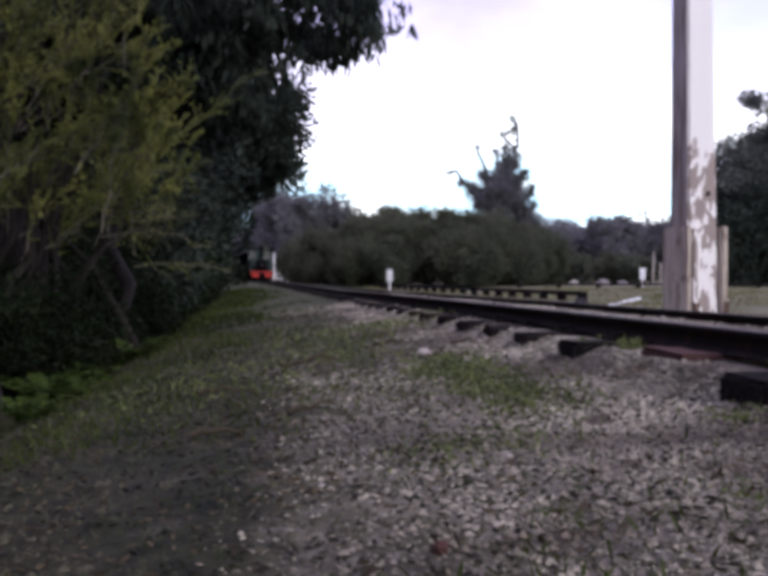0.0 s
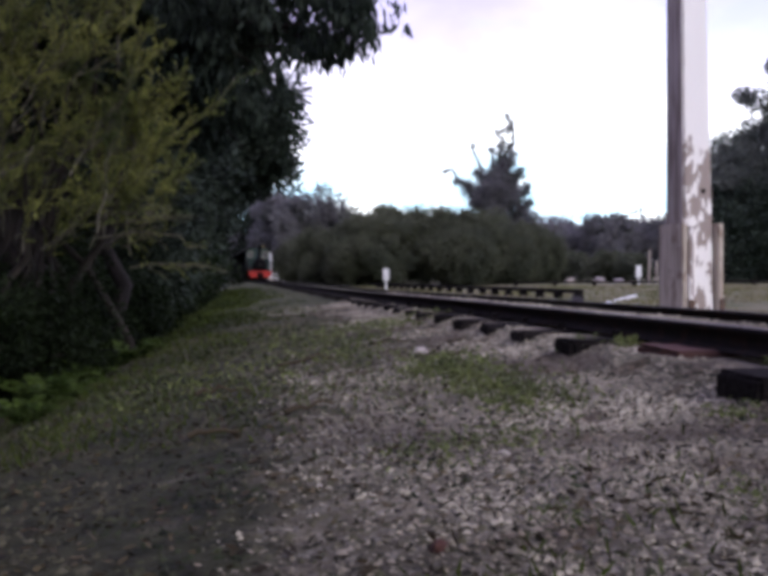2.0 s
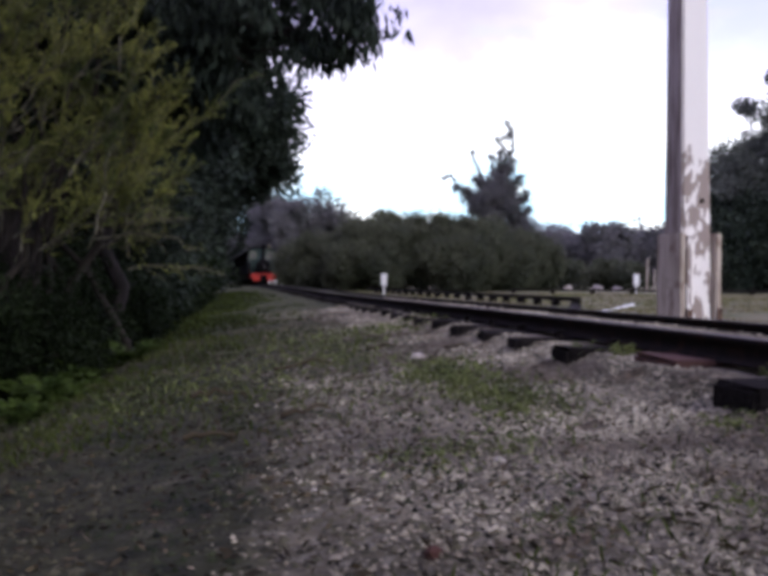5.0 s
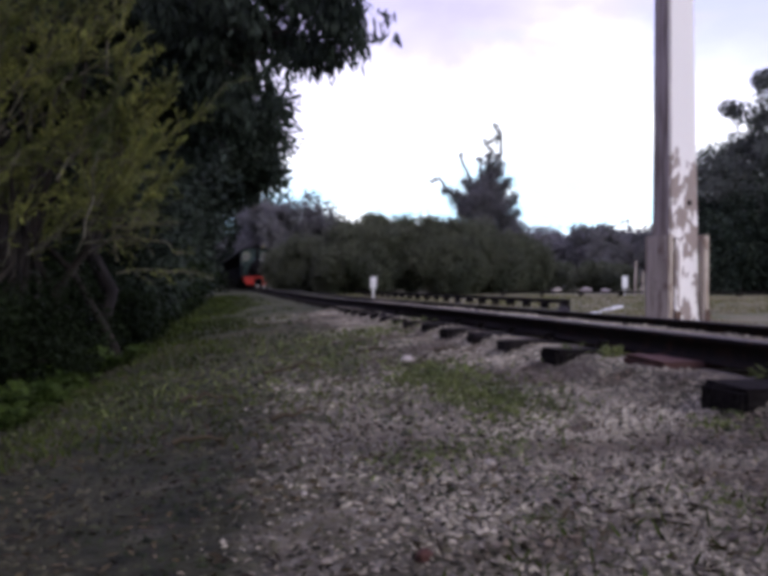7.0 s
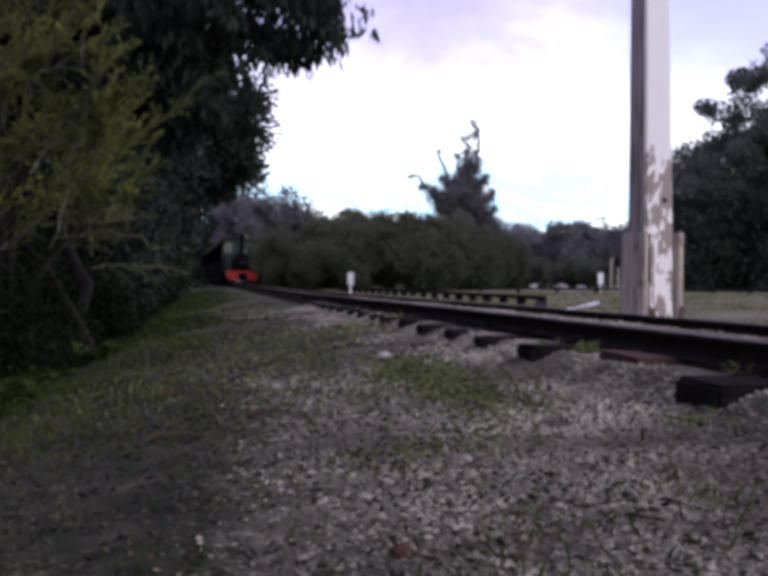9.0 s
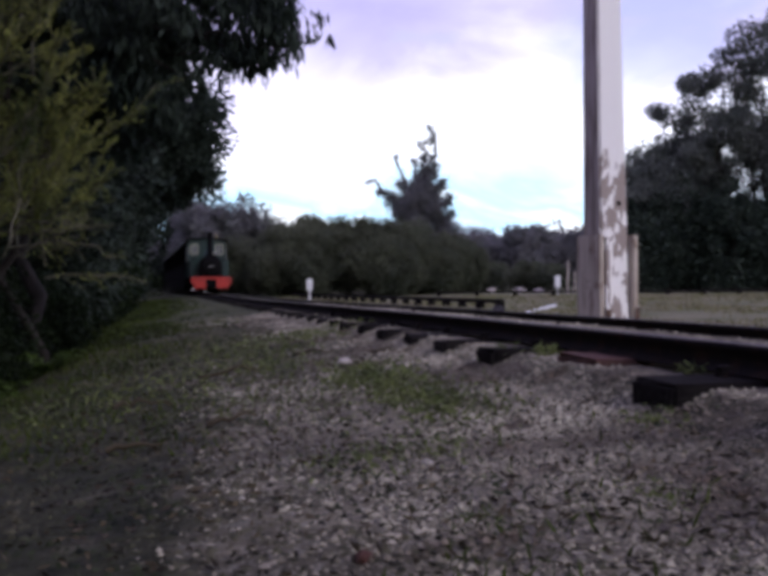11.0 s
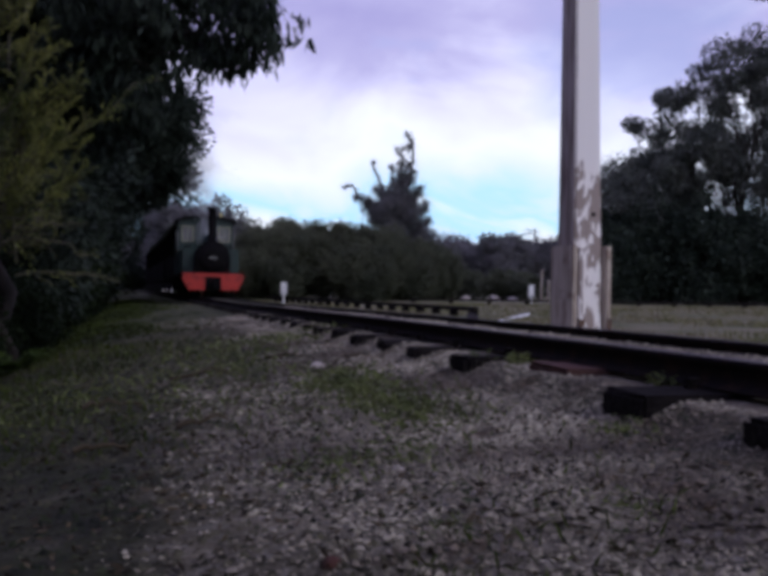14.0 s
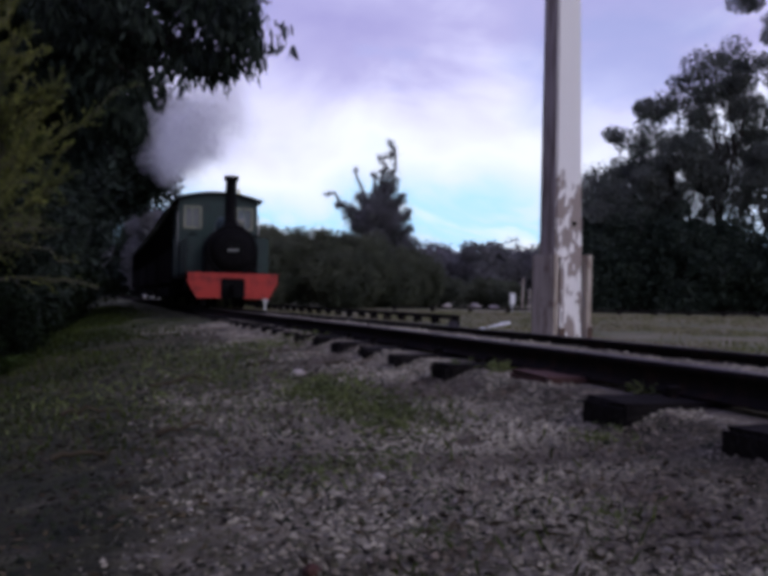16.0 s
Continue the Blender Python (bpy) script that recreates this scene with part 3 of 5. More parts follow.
def tree(name, label, x, y, centre, radii, seed, clumps, leaves, spread, leaf, mat, bark=None, trunk=0.12, limbs=6, droop=0.3, hollow=0.45, wobble=0.35, category="tree", trunks=1, group=""):
    """A tree at (x, y); centre of the crown relative to its foot."""
    rng = np.random.default_rng(seed)
    z0 = ground_z(x, y) - 0.06
    top = tagged(new(name), label, category, group)
    top.matrix_basis = pose(x, y, z0)
    centre, radii = np.array(centre, float), np.array(radii, float)
    c, p, hub = crown_points(rng, centre, radii, clumps, leaves, spread, hollow, wobble)
    keep = p[:, 2] > 0.02
    p, hub = p[keep], hub[keep]
    way = (p - hub) * 1.2 / (spread + 1e-6) + rng.normal(size=p.shape) * 0.6 + np.array([0, 0, -droop])
    v, f = leaf_arrays(p, way, leaf[0] * (0.6 + 0.8 * rng.random(len(p))), leaf[1] * (0.7 + 0.6 * rng.random(len(p))), rng)
    part_np("crown", mesh_of("crown", v, f), mat, top)
    bark = bark or M_BARK
    for k in range(trunks):
        foot = np.array([0, 0, 0]) if trunks == 1 else np.array([*rng.normal(size=2) * 0.25, 0])
        head = centre * (0.55, 0.55, 1.0) + (rng.normal(size=3) * radii * 0.12 if trunks > 1 else 0)
        path = bent(foot, head, rng, n=9, jitter=0.1)
        r = np.linspace(trunk, trunk * 0.35, 9)
        r[0] *= 1.35
        stem = part_np("trunk", tubes("trunk", [(path, r)], 9), bark, top)
        pick = rng.choice(len(c), size=min(limbs, len(c)), replace=False)
        for q in pick:
            i = int(rng.integers(3, 8))
            lp = bent(path[i], c[q], rng, 0.08, 7, 0.12)
            part_np("limb", tubes("limb", [(lp, np.linspace(r[i] * 0.55, 0.008, 7))], 6), bark, top)
    return top


def feathery_bush():
    """The near bush: long sprays of shoots, each shoot a brush of short needles."""
    rng = np.random.default_rng(77)
    x, y = -2.65, 6.7
    z0 = ground_z(x, y) - 0.05
    top = tagged(new("feathery_bush"), "large olive-green feathery bush overhanging the grassy bank", "bush")
    top.matrix_basis = pose(x, y, z0)
    stems, twigs, pts, ways = [], [], [], []

    def unit(v):
        return v / (np.linalg.norm(v) + 1e-9)

    def along(path, u):
        return np.stack([np.interp(u * (len(path) - 1), range(len(path)), path[:, j]) for j in range(3)], -1)

    def brush(path, way, count):
        """Needles all round a shoot, leaning forward."""
        out = rng.normal(size=(count, 3))
        out -= (out @ way)[:, None] * way
        out /= np.linalg.norm(out, axis=1, keepdims=True) + 1e-9
        pts.append(along(path, rng.random(count)))
        ways.append(out + way * rng.uniform(0.5, 1.3, count)[:, None])

    def spray(a, way, ln, full=1.0):
        way = unit(way)
        path = bent(a, a + way * ln, rng, 0.06, 8, 0.10)
        twigs.append((path, np.linspace(0.009, 0.003, 8)))
        brush(path[3:], way, int(150 * ln * full))
        for k in range(int(ln * 26)):
            u = rng.uniform(0.12, 0.97)
            at = along(path, u)
            w2 = unit(way + rng.normal(size=3) * 0.42)
            l2 = (0.07 + 0.22 * (1 - u)) * rng.uniform(0.5, 1.3)
            shoot = bent(at, at + w2 * l2, rng, 0.05, 4, 0.08)
            brush(shoot, w2, max(int(300 * l2 * full), 6))
            if k % 2 == 0:
                twigs.append((shoot, np.linspace(0.0035, 0.0015, 4)))

    for k in range(14):
        foot = np.array([*(rng.normal(size=2) * 0.3), 0])
        ang = rng.uniform(0, 2 * np.pi)
        tip = np.array([np.cos(ang) * rng.uniform(0.3, 1.1), np.sin(ang) * rng.uniform(0.3, 1.1), rng.uniform(1.6, 3.2)])
        stems.append((bent(foot, tip, rng, 0.05, 8, 0.12), np.linspace(rng.uniform(0.03, 0.055), 0.012, 8)))
    made = 0
    while made < 100:
        stem = stems[int(rng.integers(0, len(stems)))][0]
        a = stem[int(rng.integers(3, 8))] + rng.normal(size=3) * 0.2
        if made % 3 != 0:
            a = np.array([rng.uniform(-0.2, 1.1), rng.uniform(-1.2, -0.2), rng.uniform(1.1, 2.7)])
        way = np.array([rng.uniform(0.1, 1.0), rng.uniform(-0.7, 0.2), rng.uniform(0.15, 1.2)])
        ln = rng.uniform(0.55, 1.1)
        tip = a + unit(way) * ln
        if tip[0] > 1.70 - 0.45 * max(tip[2] - 2.2, 0) - 0.6 * max(1.45 - tip[2], 0) or a[2] < 1.0 or tip[2] < 1.75 - 0.3 * tip[0]:
            continue
        spray(a, way, ln)
        made += 1
    # one long spray that stands clear of the rest
    spray(np.array([0.75, -0.75, 1.55]), np.array([1.14, -0.05, 0.87]), 1.40, 0.8)
    spray(np.array([0.2, -0.8, 2.0]), np.array([0.75, -0.1, 0.75]), 1.1, 0.9)
    # thin half-bare twigs along the skirt
    for k in range(7):
        a = np.array([rng.uniform(0.4, 1.0), rng.uniform(-1.2, -0.4), rng.uniform(0.95, 1.45)])
        spray(a, np.array([rng.uniform(0.6, 1.0), rng.uniform(-0.4, 0.1), rng.uniform(-0.12, 0.22)]), rng.uniform(0.4, 0.8), 0.22)
    p, w = np.concatenate(pts), np.concatenate(ways)
    v, f = leaf_arrays(p, w, 0.012 + 0.018 * rng.random(len(p)), 0.0045 + 0.004 * rng.random(len(p)), rng)
    part_np("crown", mesh_of("crown", v, f), M_OLIVE, top)
    for st in stems:
        part_np("stem", tubes("stem", [st], 7), M_BARK, top)
    part_np("twig_spray", tubes("twig_spray", twigs, 4), M_GREYTWIG, top, "pale thin twigs")


def hanging_gum():
    """The gum whose drooping leaves hang over the bank."""
    rng = np.random.default_rng(5)
    x, y = -3.7, 8.6
    top = tagged(new("gum_tree"), "dark gum tree with long drooping leaves hanging over the bank", "tree")
    z0 = ground_z(x, y) - 0.05
    top.matrix_basis = pose(x, y, z0)
    trunk = bent((0, 0, 0), (0.4, -0.5, 5.0), rng, 0, 10, 0.08)
    part_np("trunk", tubes("trunk", [(trunk, np.linspace(0.2, 0.07, 10))], 10), M_BARK, top)
    # tips of the boughs: metres right of, beyond and above the eye
    tips = [(0.10, 6.4, 1.72), (0.0, 6.6, 1.60), (0.04, 6.5, 1.95), (-0.12, 6.3, 1.85), (-0.3, 6.5, 1.62), (-0.5, 6.3, 1.75), (-0.1, 6.8, 2.15), (0.1, 6.6, 2.15), (-0.7, 6.6, 1.68), (-0.9, 6.4, 1.95), (-1.05, 6.6, 1.45),
            (-1.0, 6.8, 1.72), (-1.1, 6.7, 1.2), (-1.3, 6.8, 1.35), (-0.6, 6.9, 2.0), (-1.4, 6.6, 2.1), (-1.4, 7.2, 1.7), (-1.9, 6.8, 2.3), (-2.3, 6.9, 2.1), (-0.4, 6.7, 2.4), (-1.1, 6.9, 2.5), (-2.7, 7.2, 2.5), (-1.8, 7.4, 1.5), (-1.5, 7.5, 1.1), (-1.25, 7.0, 0.95)]
    tips += [(-0.80, 6.5, 1.48), (-0.84, 6.6, 1.30), (-0.90, 6.7, 1.10), (-0.95, 6.6, 1.4), (-1.0, 6.8, 0.95)]
    tips += [(-0.80, 7.0, 2.0), (-0.72, 7.2, 1.85), (-0.95, 7.2, 1.75), (-1.1, 7.2, 2.05), (-0.75, 7.0, 2.3), (-1.0, 7.1, 2.25), (-0.9, 7.1, 1.55)]
    hubs = []
    for e in tips:
        e = np.array(e) + (-x - 0.06, -y, EYE[2] - z0 + 0.06)
        i = int(rng.integers(5, 9))
        path = bent(trunk[i], e, rng, 0.10, 8, 0.08)
        part_np("limb", tubes("limb", [(path, np.linspace(0.035, 0.006, 8))], 6), M_BARK, top)
        for k in range(16):
            u = rng.uniform(3.2, 7)
            at = np.array([np.interp(u, range(8), path[:, j]) for j in range(3)])
            hubs.append(at + rng.normal(size=3) * (0.11, 0.2, 0.06) + (0, 0, 0.03))
    hubs = np.array(hubs)
    n = 36000
    which = rng.integers(0, len(hubs), n)
    p = hubs[which] + rng.uniform(-1, 1, size=(n, 3)) * (0.13, 0.15, 0.10)
    way = rng.normal(size=p.shape) * 0.32 + np.array([0, 0, -1.0])
    v, f = leaf_arrays(p, way, 0.07 + 0.07 * rng.random(len(p)), 0.022 + 0.018 * rng.random(len(p)), rng)
    part_np("crown", mesh_of("crown", v, f), M_DARKLEAF, top)


feathery_bush()
hanging_gum()

# row along the left of the line
tree("leaning_tree", "dark leafy tree leaning out over the line", -6.4, 27.0, (1.9, 0, 5.55), (2.2, 2.5, 1.85), 11, 120, 30000, 0.60, (0.18, 0.09), M_DARKLEAF, trunk=0.16, limbs=9, hollow=0.35, wobble=0.25)
tree("shade_tree", "dense dark evergreen tree beside the bank", -4.6, 13.5, (0.3, 0, 3.5), (1.85, 2.0, 2.4), 12, 150, 24000, 0.55, (0.13, 0.065), M_DARKLEAF, trunk=0.14, limbs=8, hollow=0.3)
tree("shade_tree", "dense dark evergreen tree beside the bank", -6.4, 10.2, (0, 0, 3.8), (2.5, 2.4, 3.1), 13, 150, 20000, 0.65, (0.16, 0.08), M_DARKLEAF, trunk=0.14, limbs=7, hollow=0.3)
tree("shade_tree", "dense dark evergreen tree beside the bank", -5.7, 17.0, (0, 0, 3.2), (2.2, 2.2, 2.9), 14, 140, 18000, 0.65, (0.17, 0.085), M_DARKLEAF, trunk=0.14, limbs=7, hollow=0.3)
tree("bank_tree", "dark tree rooted on the grassy slope of the bank", -2.06, 4.5, (-1.8, -0.9, 3.4), (1.3, 1.6, 1.2), 15, 110, 16000, 0.45, (0.10, 0.045), M_DARKLEAF, trunk=0.10, limbs=8, hollow=0.3)
# next two stand out of view, added so their crowns darken the left ground
tree("bank_tree", "unseen dark tree added on the bank to shade the ground", -4.0, 0.8, (1.3, -0.3, 4.2), (2.3, 2.6, 1.9), 16, 120, 16000, 0.6, (0.14, 0.065), M_DARKLEAF, trunk=0.13, limbs=8, hollow=0.3)
tree("bank_tree", "unseen dark tree added on the bank to shade the ground", -4.0, -3.6, (1.0, 0, 4.1), (2.5, 2.8, 2.4), 17, 110, 12000, 0.7, (0.17, 0.08), M_DARKLEAF, trunk=0.15, limbs=7, hollow=0.3)
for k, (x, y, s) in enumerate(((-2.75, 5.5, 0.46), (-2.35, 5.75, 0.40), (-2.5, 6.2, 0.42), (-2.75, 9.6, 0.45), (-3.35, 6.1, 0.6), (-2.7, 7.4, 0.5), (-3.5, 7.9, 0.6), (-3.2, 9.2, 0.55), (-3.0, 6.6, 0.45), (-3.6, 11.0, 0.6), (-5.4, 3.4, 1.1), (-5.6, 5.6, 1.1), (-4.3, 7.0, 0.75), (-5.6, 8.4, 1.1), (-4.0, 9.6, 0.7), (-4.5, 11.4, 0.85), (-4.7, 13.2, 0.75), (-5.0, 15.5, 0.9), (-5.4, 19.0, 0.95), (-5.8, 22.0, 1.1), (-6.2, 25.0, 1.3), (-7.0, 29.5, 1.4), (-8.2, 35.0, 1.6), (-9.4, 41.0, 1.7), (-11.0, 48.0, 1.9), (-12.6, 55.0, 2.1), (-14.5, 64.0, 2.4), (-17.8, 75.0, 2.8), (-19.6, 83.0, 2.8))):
    tree("lineside_shrub", "dark green shrub on the shaded side of the bank, shade in its leaf colour", x, y, (0, 0, 1.1 * s), (1.2 * s, 1.25 * s, 1.15 * s), 30 + k, 70, 7500, 0.42 * s, (0.11 * s, 0.055 * s), M_UNDER_SHADE, trunk=0.05, limbs=4, hollow=0.3, category="shrub", trunks=2, group="shrubs along the bank")
for k, (x, y, h) in enumerate(((-7.0, 26.5, 6.0), (-8.4, 33.0, 6.5), (-10.0, 40.0, 7.0), (-11.8, 47.5, 7.5), (-14.3, 57.0, 8.0), (-17.0, 68.0, 9.0), (-10.5, 12.5, 8.0), (-9.8, 5.0, 7.5), (-10.0, 19.0, 8.0), (-18.5, 116.0, 13.0), (-23.5, 113.0, 13.0), (-14.0, 118.0, 12.5))):
    tree("lineside_tree", "tall dark tree in the row along the line", x, y, (0.2, 0, h * 0.55), (h * 0.34, h * 0.36, h * 0.45), 50 + k, 110, 12000, h * 0.10, (0.26, 0.13) if y < 45 else (0.42, 0.22), M_DARKLEAF, trunk=0.16, limbs=6, hollow=0.35, group="trees along the line")

tree("bank_tree", "straight dark trunk rising from the grassy slope", -2.6, 9.0, (-0.5, 0.2, 3.6), (1.1, 1.2, 1.1), 18, 60, 9000, 0.45, (0.12, 0.06), M_DARKLEAF, trunk=0.10, limbs=6, hollow=0.3)
tree("bank_tree", "slender dark trunk standing in the undergrowth", -3.05, 8.0, (-0.3, 0.3, 3.4), (1.0, 1.0, 1.0), 19, 50, 7000, 0.45, (0.12, 0.06), M_DARKLEAF, trunk=0.06, limbs=6, hollow=0.3)

# shrubs and trees across the line
for k, (x, y, w, h) in enumerate(((-2.4, 40.0, 1.9, 2.6), (-0.2, 39.0, 2.0, 3.55), (2.2, 40.5, 2.2, 3.8), (4.5, 41.0, 2.1, 3.6), (1.0, 43.5, 2.0, 4.15), (6.7, 42.5, 1.5, 3.1), (8.1, 44.5, 1.2, 3.0), (-3.6, 45.5, 1.7, 2.4), (3.6, 38.6, 1.6, 2.5), (-0.9, 37.6, 1.4, 2.1), (5.8, 40.2, 1.3, 2.4))):
    tree("wattle_shrub", "rounded grey-green shrub in the thicket across the line", x, y, (0, 0, h * 0.50), (w, w * 0.9, h * 0.46), 70 + k, 120, 26000, 0.46, (0.12, 0.075), M_SHRUB, trunk=0.07, limbs=5, hollow=0.5, wobble=0.2, category="shrub", trunks=2, group="thicket across the line")


for k, (x, y, s) in enumerate(((-19.5, 112.0, 4.2), (-24.4, 108.0, 4.4), (-14.6, 112.0, 4.0), (-20.5, 90.0, 3.4), (-9.0, 92.0, 2.8), (-5.2, 92.0, 2.8), (-10.5, 108.0, 3.6))):
    tree("distant_shrub", "dark shrub at the far end of the line", x, y, (0, 0, 0.55 * s), (0.9 * s, 0.8 * s, 0.6 * s), 300 + k, 70, 5000, 0.3 * s, (0.4, 0.25), M_DARKLEAF, trunk=0.08, limbs=3, hollow=0.3, category="shrub", trunks=2, group="shrubs at the far end")


def stag_tree():
    top = tree("stag_headed_tree", "ragged tree with bare dead limbs above the thicket", 5.75, 45.5, (0.25, 0, 4.0), (1.9, 1.4, 1.5), 91, 60, 15000, 0.5, (0.17, 0.08), M_FAR_HAZE, M_BARK, 0.16, 8, wobble=0.5, hollow=0.3)
    rng = np.random.default_rng(8)
    tufts = ((-2.45, 5.65, 0.10, 60), (-1.8, 5.1, 0.25, 240), (-1.3, 4.7, 0.35, 380), (-0.65, 5.65, 0.30, 330), (-0.85, 7.1, 0.10, 60), (0.0, 6.8, 0.14, 100), (0.65, 7.1, 0.22, 240), (0.86, 8.55, 0.17, 190), (0.95, 7.95, 0.14, 130),
             (1.25, 6.6, 0.26, 300), (1.5, 5.7, 0.30, 360), (1.9, 4.8, 0.32, 330), (1.2, 5.2, 0.36, 420), (0.25, 5.4, 0.36, 420), (0.75, 6.2, 0.25, 240), (2.0, 4.0, 0.3, 260))
    pts = []
    for x, z, r, n in tufts:
        root = np.array((0.35 + 0.1 * x, 0, min(z - 0.9, 5.2)))
        path = bent(root, (x, 0, z + 0.25), rng, -0.06, 8, 0.3)
        part_np("dead_limb", tubes("dead_limb", [(path, np.linspace(0.10, 0.035, 8))], 6), M_BARK, top, "bare grey dead limb")
        u = 7 * (1 - 0.75 * rng.random(2 * n) ** 1.3)
        at = np.stack([np.interp(u, range(8), path[:, j]) for j in range(3)], 1)
        pts.append(at + rng.normal(size=(len(at), 3)) * r * 1.25 * (0.35 + 0.08 * (7 - u))[:, None])
    p = np.concatenate(pts)
    v, f = leaf_arrays(p, rng.normal(size=p.shape), 0.17, 0.08, rng)
    part_np("tuft", mesh_of("tuft", v, f), M_FAR_HAZE, top)


stag_tree()

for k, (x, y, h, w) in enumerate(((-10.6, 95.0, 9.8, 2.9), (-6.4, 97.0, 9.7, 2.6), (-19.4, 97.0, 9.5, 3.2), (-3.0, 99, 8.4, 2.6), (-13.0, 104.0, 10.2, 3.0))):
    tree("far_gum", "distant grey-green gum, haze put into its leaf colour", x, y, (0, 0, h * 0.62), (w, w, h * 0.36), 100 + k, 42, 5200, 0.95, (0.5, 0.25), M_FAR_HAZE, M_PALEBARK, 0.2, 9, wobble=0.5, group="distant gums")
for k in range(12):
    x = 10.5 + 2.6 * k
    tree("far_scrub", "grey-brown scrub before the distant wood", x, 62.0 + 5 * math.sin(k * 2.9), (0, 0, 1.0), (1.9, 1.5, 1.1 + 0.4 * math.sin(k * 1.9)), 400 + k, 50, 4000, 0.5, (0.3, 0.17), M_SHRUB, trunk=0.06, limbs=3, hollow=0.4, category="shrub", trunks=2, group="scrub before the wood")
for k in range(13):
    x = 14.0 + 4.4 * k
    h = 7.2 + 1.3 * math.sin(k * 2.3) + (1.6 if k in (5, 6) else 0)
    tree("far_tree", "tree in the distant wooded rise", x, 108.0 + 4 * math.sin(k * 1.7), (0, 0, h * 0.52), (3.3, 3.0, h * 0.45), 120 + k, 60, 4600, 1.0, (0.6, 0.32), M_FAR_HAZE, M_BARK, 0.2, 4, hollow=0.45, group="distant wood")

# tall gums and hedge on the far side of the verge
for k, (x, y, h, w, cz) in enumerate(((16.7, 41.5, 7.3, 1.7, 0.60), (18.7, 42.5, 9.6, 1.7, 0.60), (20.7, 42.0, 12.3, 2.0, 0.62), (23.0, 41.0, 13.0, 1.9, 0.62), (26.2, 42.5, 17.0, 2.8, 0.64), (29.5, 43.0, 18.0, 3.8, 0.62), (34.0, 44.0, 16.0, 3.6, 0.6))):
    tree("tall_gum", "tall spreading gum with sky showing through its crown", x, y, (0, 0, h * cz), (w * 1.15, w * 1.15, h * (1 - cz) * 0.98), 150 + k, 52, 21000, 0.76, (0.20, 0.09), M_GUM, M_BARK, 0.24, 24, wobble=0.45, hollow=0.55, group="tall gums")
for k in range(10):
    x = 15.7 + 2.0 * k
    tree("hedge_shrub", "dark dense shrub in the hedge beneath the gums", x, 39.2 + 0.6 * math.sin(k * 2.1), (0, 0, 2.2), (1.75, 1.5, 2.3 + 0.35 * math.sin(k * 1.3)), 170 + k, 80, 9000, 0.6, (0.24, 0.13), M_DARKLEAF, trunk=0.07, limbs=4, hollow=0.4, category="shrub", trunks=2, group="hedge under the gums")


def far_woods():
    """Woodland that closes the horizon all round."""
    rng = np.random.default_rng(3)
    a = rng.uniform(0, 2 * np.pi, 2400)
    r = rng.uniform(135, 175, 2400)
    c = np.stack([np.cos(a) * r, np.sin(a) * r, rng.random(2400) ** 0.8 * (5.5 + 1.8 * np.sin(a * 9) + 1.2 * np.sin(a * 23 + 1)) - 0.5], 1)
    which = rng.integers(0, 2400, 42000)
    p = c[which] + rng.normal(size=(42000, 3)) * (1.1, 1.1, 0.7)
    v, f = leaf_arrays(p, rng.normal(size=p.shape), 1.6, 1.1, rng)
    tagged(part_np("far_woods", mesh_of("far_woods", v, f), M_FAR_HAZE), "distant woodland closing the horizon, leaf colour paled for haze", "woods", kind="stuff")


far_woods()


def wooded_ridge():
    """A long low hill beyond the verge, covered in trees."""
    rng = np.random.default_rng(23)

    def height(az, r):
        crest = 15.5 + 1.6 * np.sin(az * 17) + 0.8 * np.sin(az * 41 + 1)
        return crest * np.clip((r - 190) / 70, 0, 1) * np.clip((az + 0.06) / 0.16, 0, 1) * np.clip((1.0 - az) / 0.3, 0, 1)
    azs, rs = np.linspace(-0.1, 1.0, 60), np.array([185.0, 200, 215, 230, 245, 260, 290, 340])
    v = [(math.sin(a) * r, math.cos(a) * r, float(height(a, r)) - 0.6 if r < 280 else float(height(a, 260)) - 1.5) for a in azs for r in rs]
    i, j = np.meshgrid(np.arange(len(azs) - 1), np.arange(len(rs) - 1), indexing="ij")
    k = len(rs)
    f = np.stack([i * k + j, i * k + j + 1, (i + 1) * k + j + 1, (i + 1) * k + j], -1).reshape(-1, 4)
    tagged(part_np("hill", mesh_of("hill", v, f, True), M_GROUND), "long low hill beyond the verge", "hill", kind="structure")
    m, n = 1500, 60000
    a, r = rng.uniform(-0.08, 0.98, m), 188 + 76 * rng.random(m) ** 0.8
    c = np.stack([np.sin(a) * r, np.cos(a) * r, height(a, r) + rng.uniform(-0.3, 1.2, m)], 1)
    which = rng.integers(0, m, n)
    p = c[which] + rng.normal(size=(n, 3)) * (1.5, 1.5, 0.8)
    v, f = leaf_arrays(p, rng.normal(size=p.shape), 0.9, 0.55, rng)
    tagged(part_np("ridge_woods", mesh_of("ridge_woods", v, f), M_RIDGE_HAZE), "woodland covering the low hill, leaf colour greyed mauve for haze", "woods", kind="stuff")


wooded_ridge()

# ---- small growth, stones and litter ----


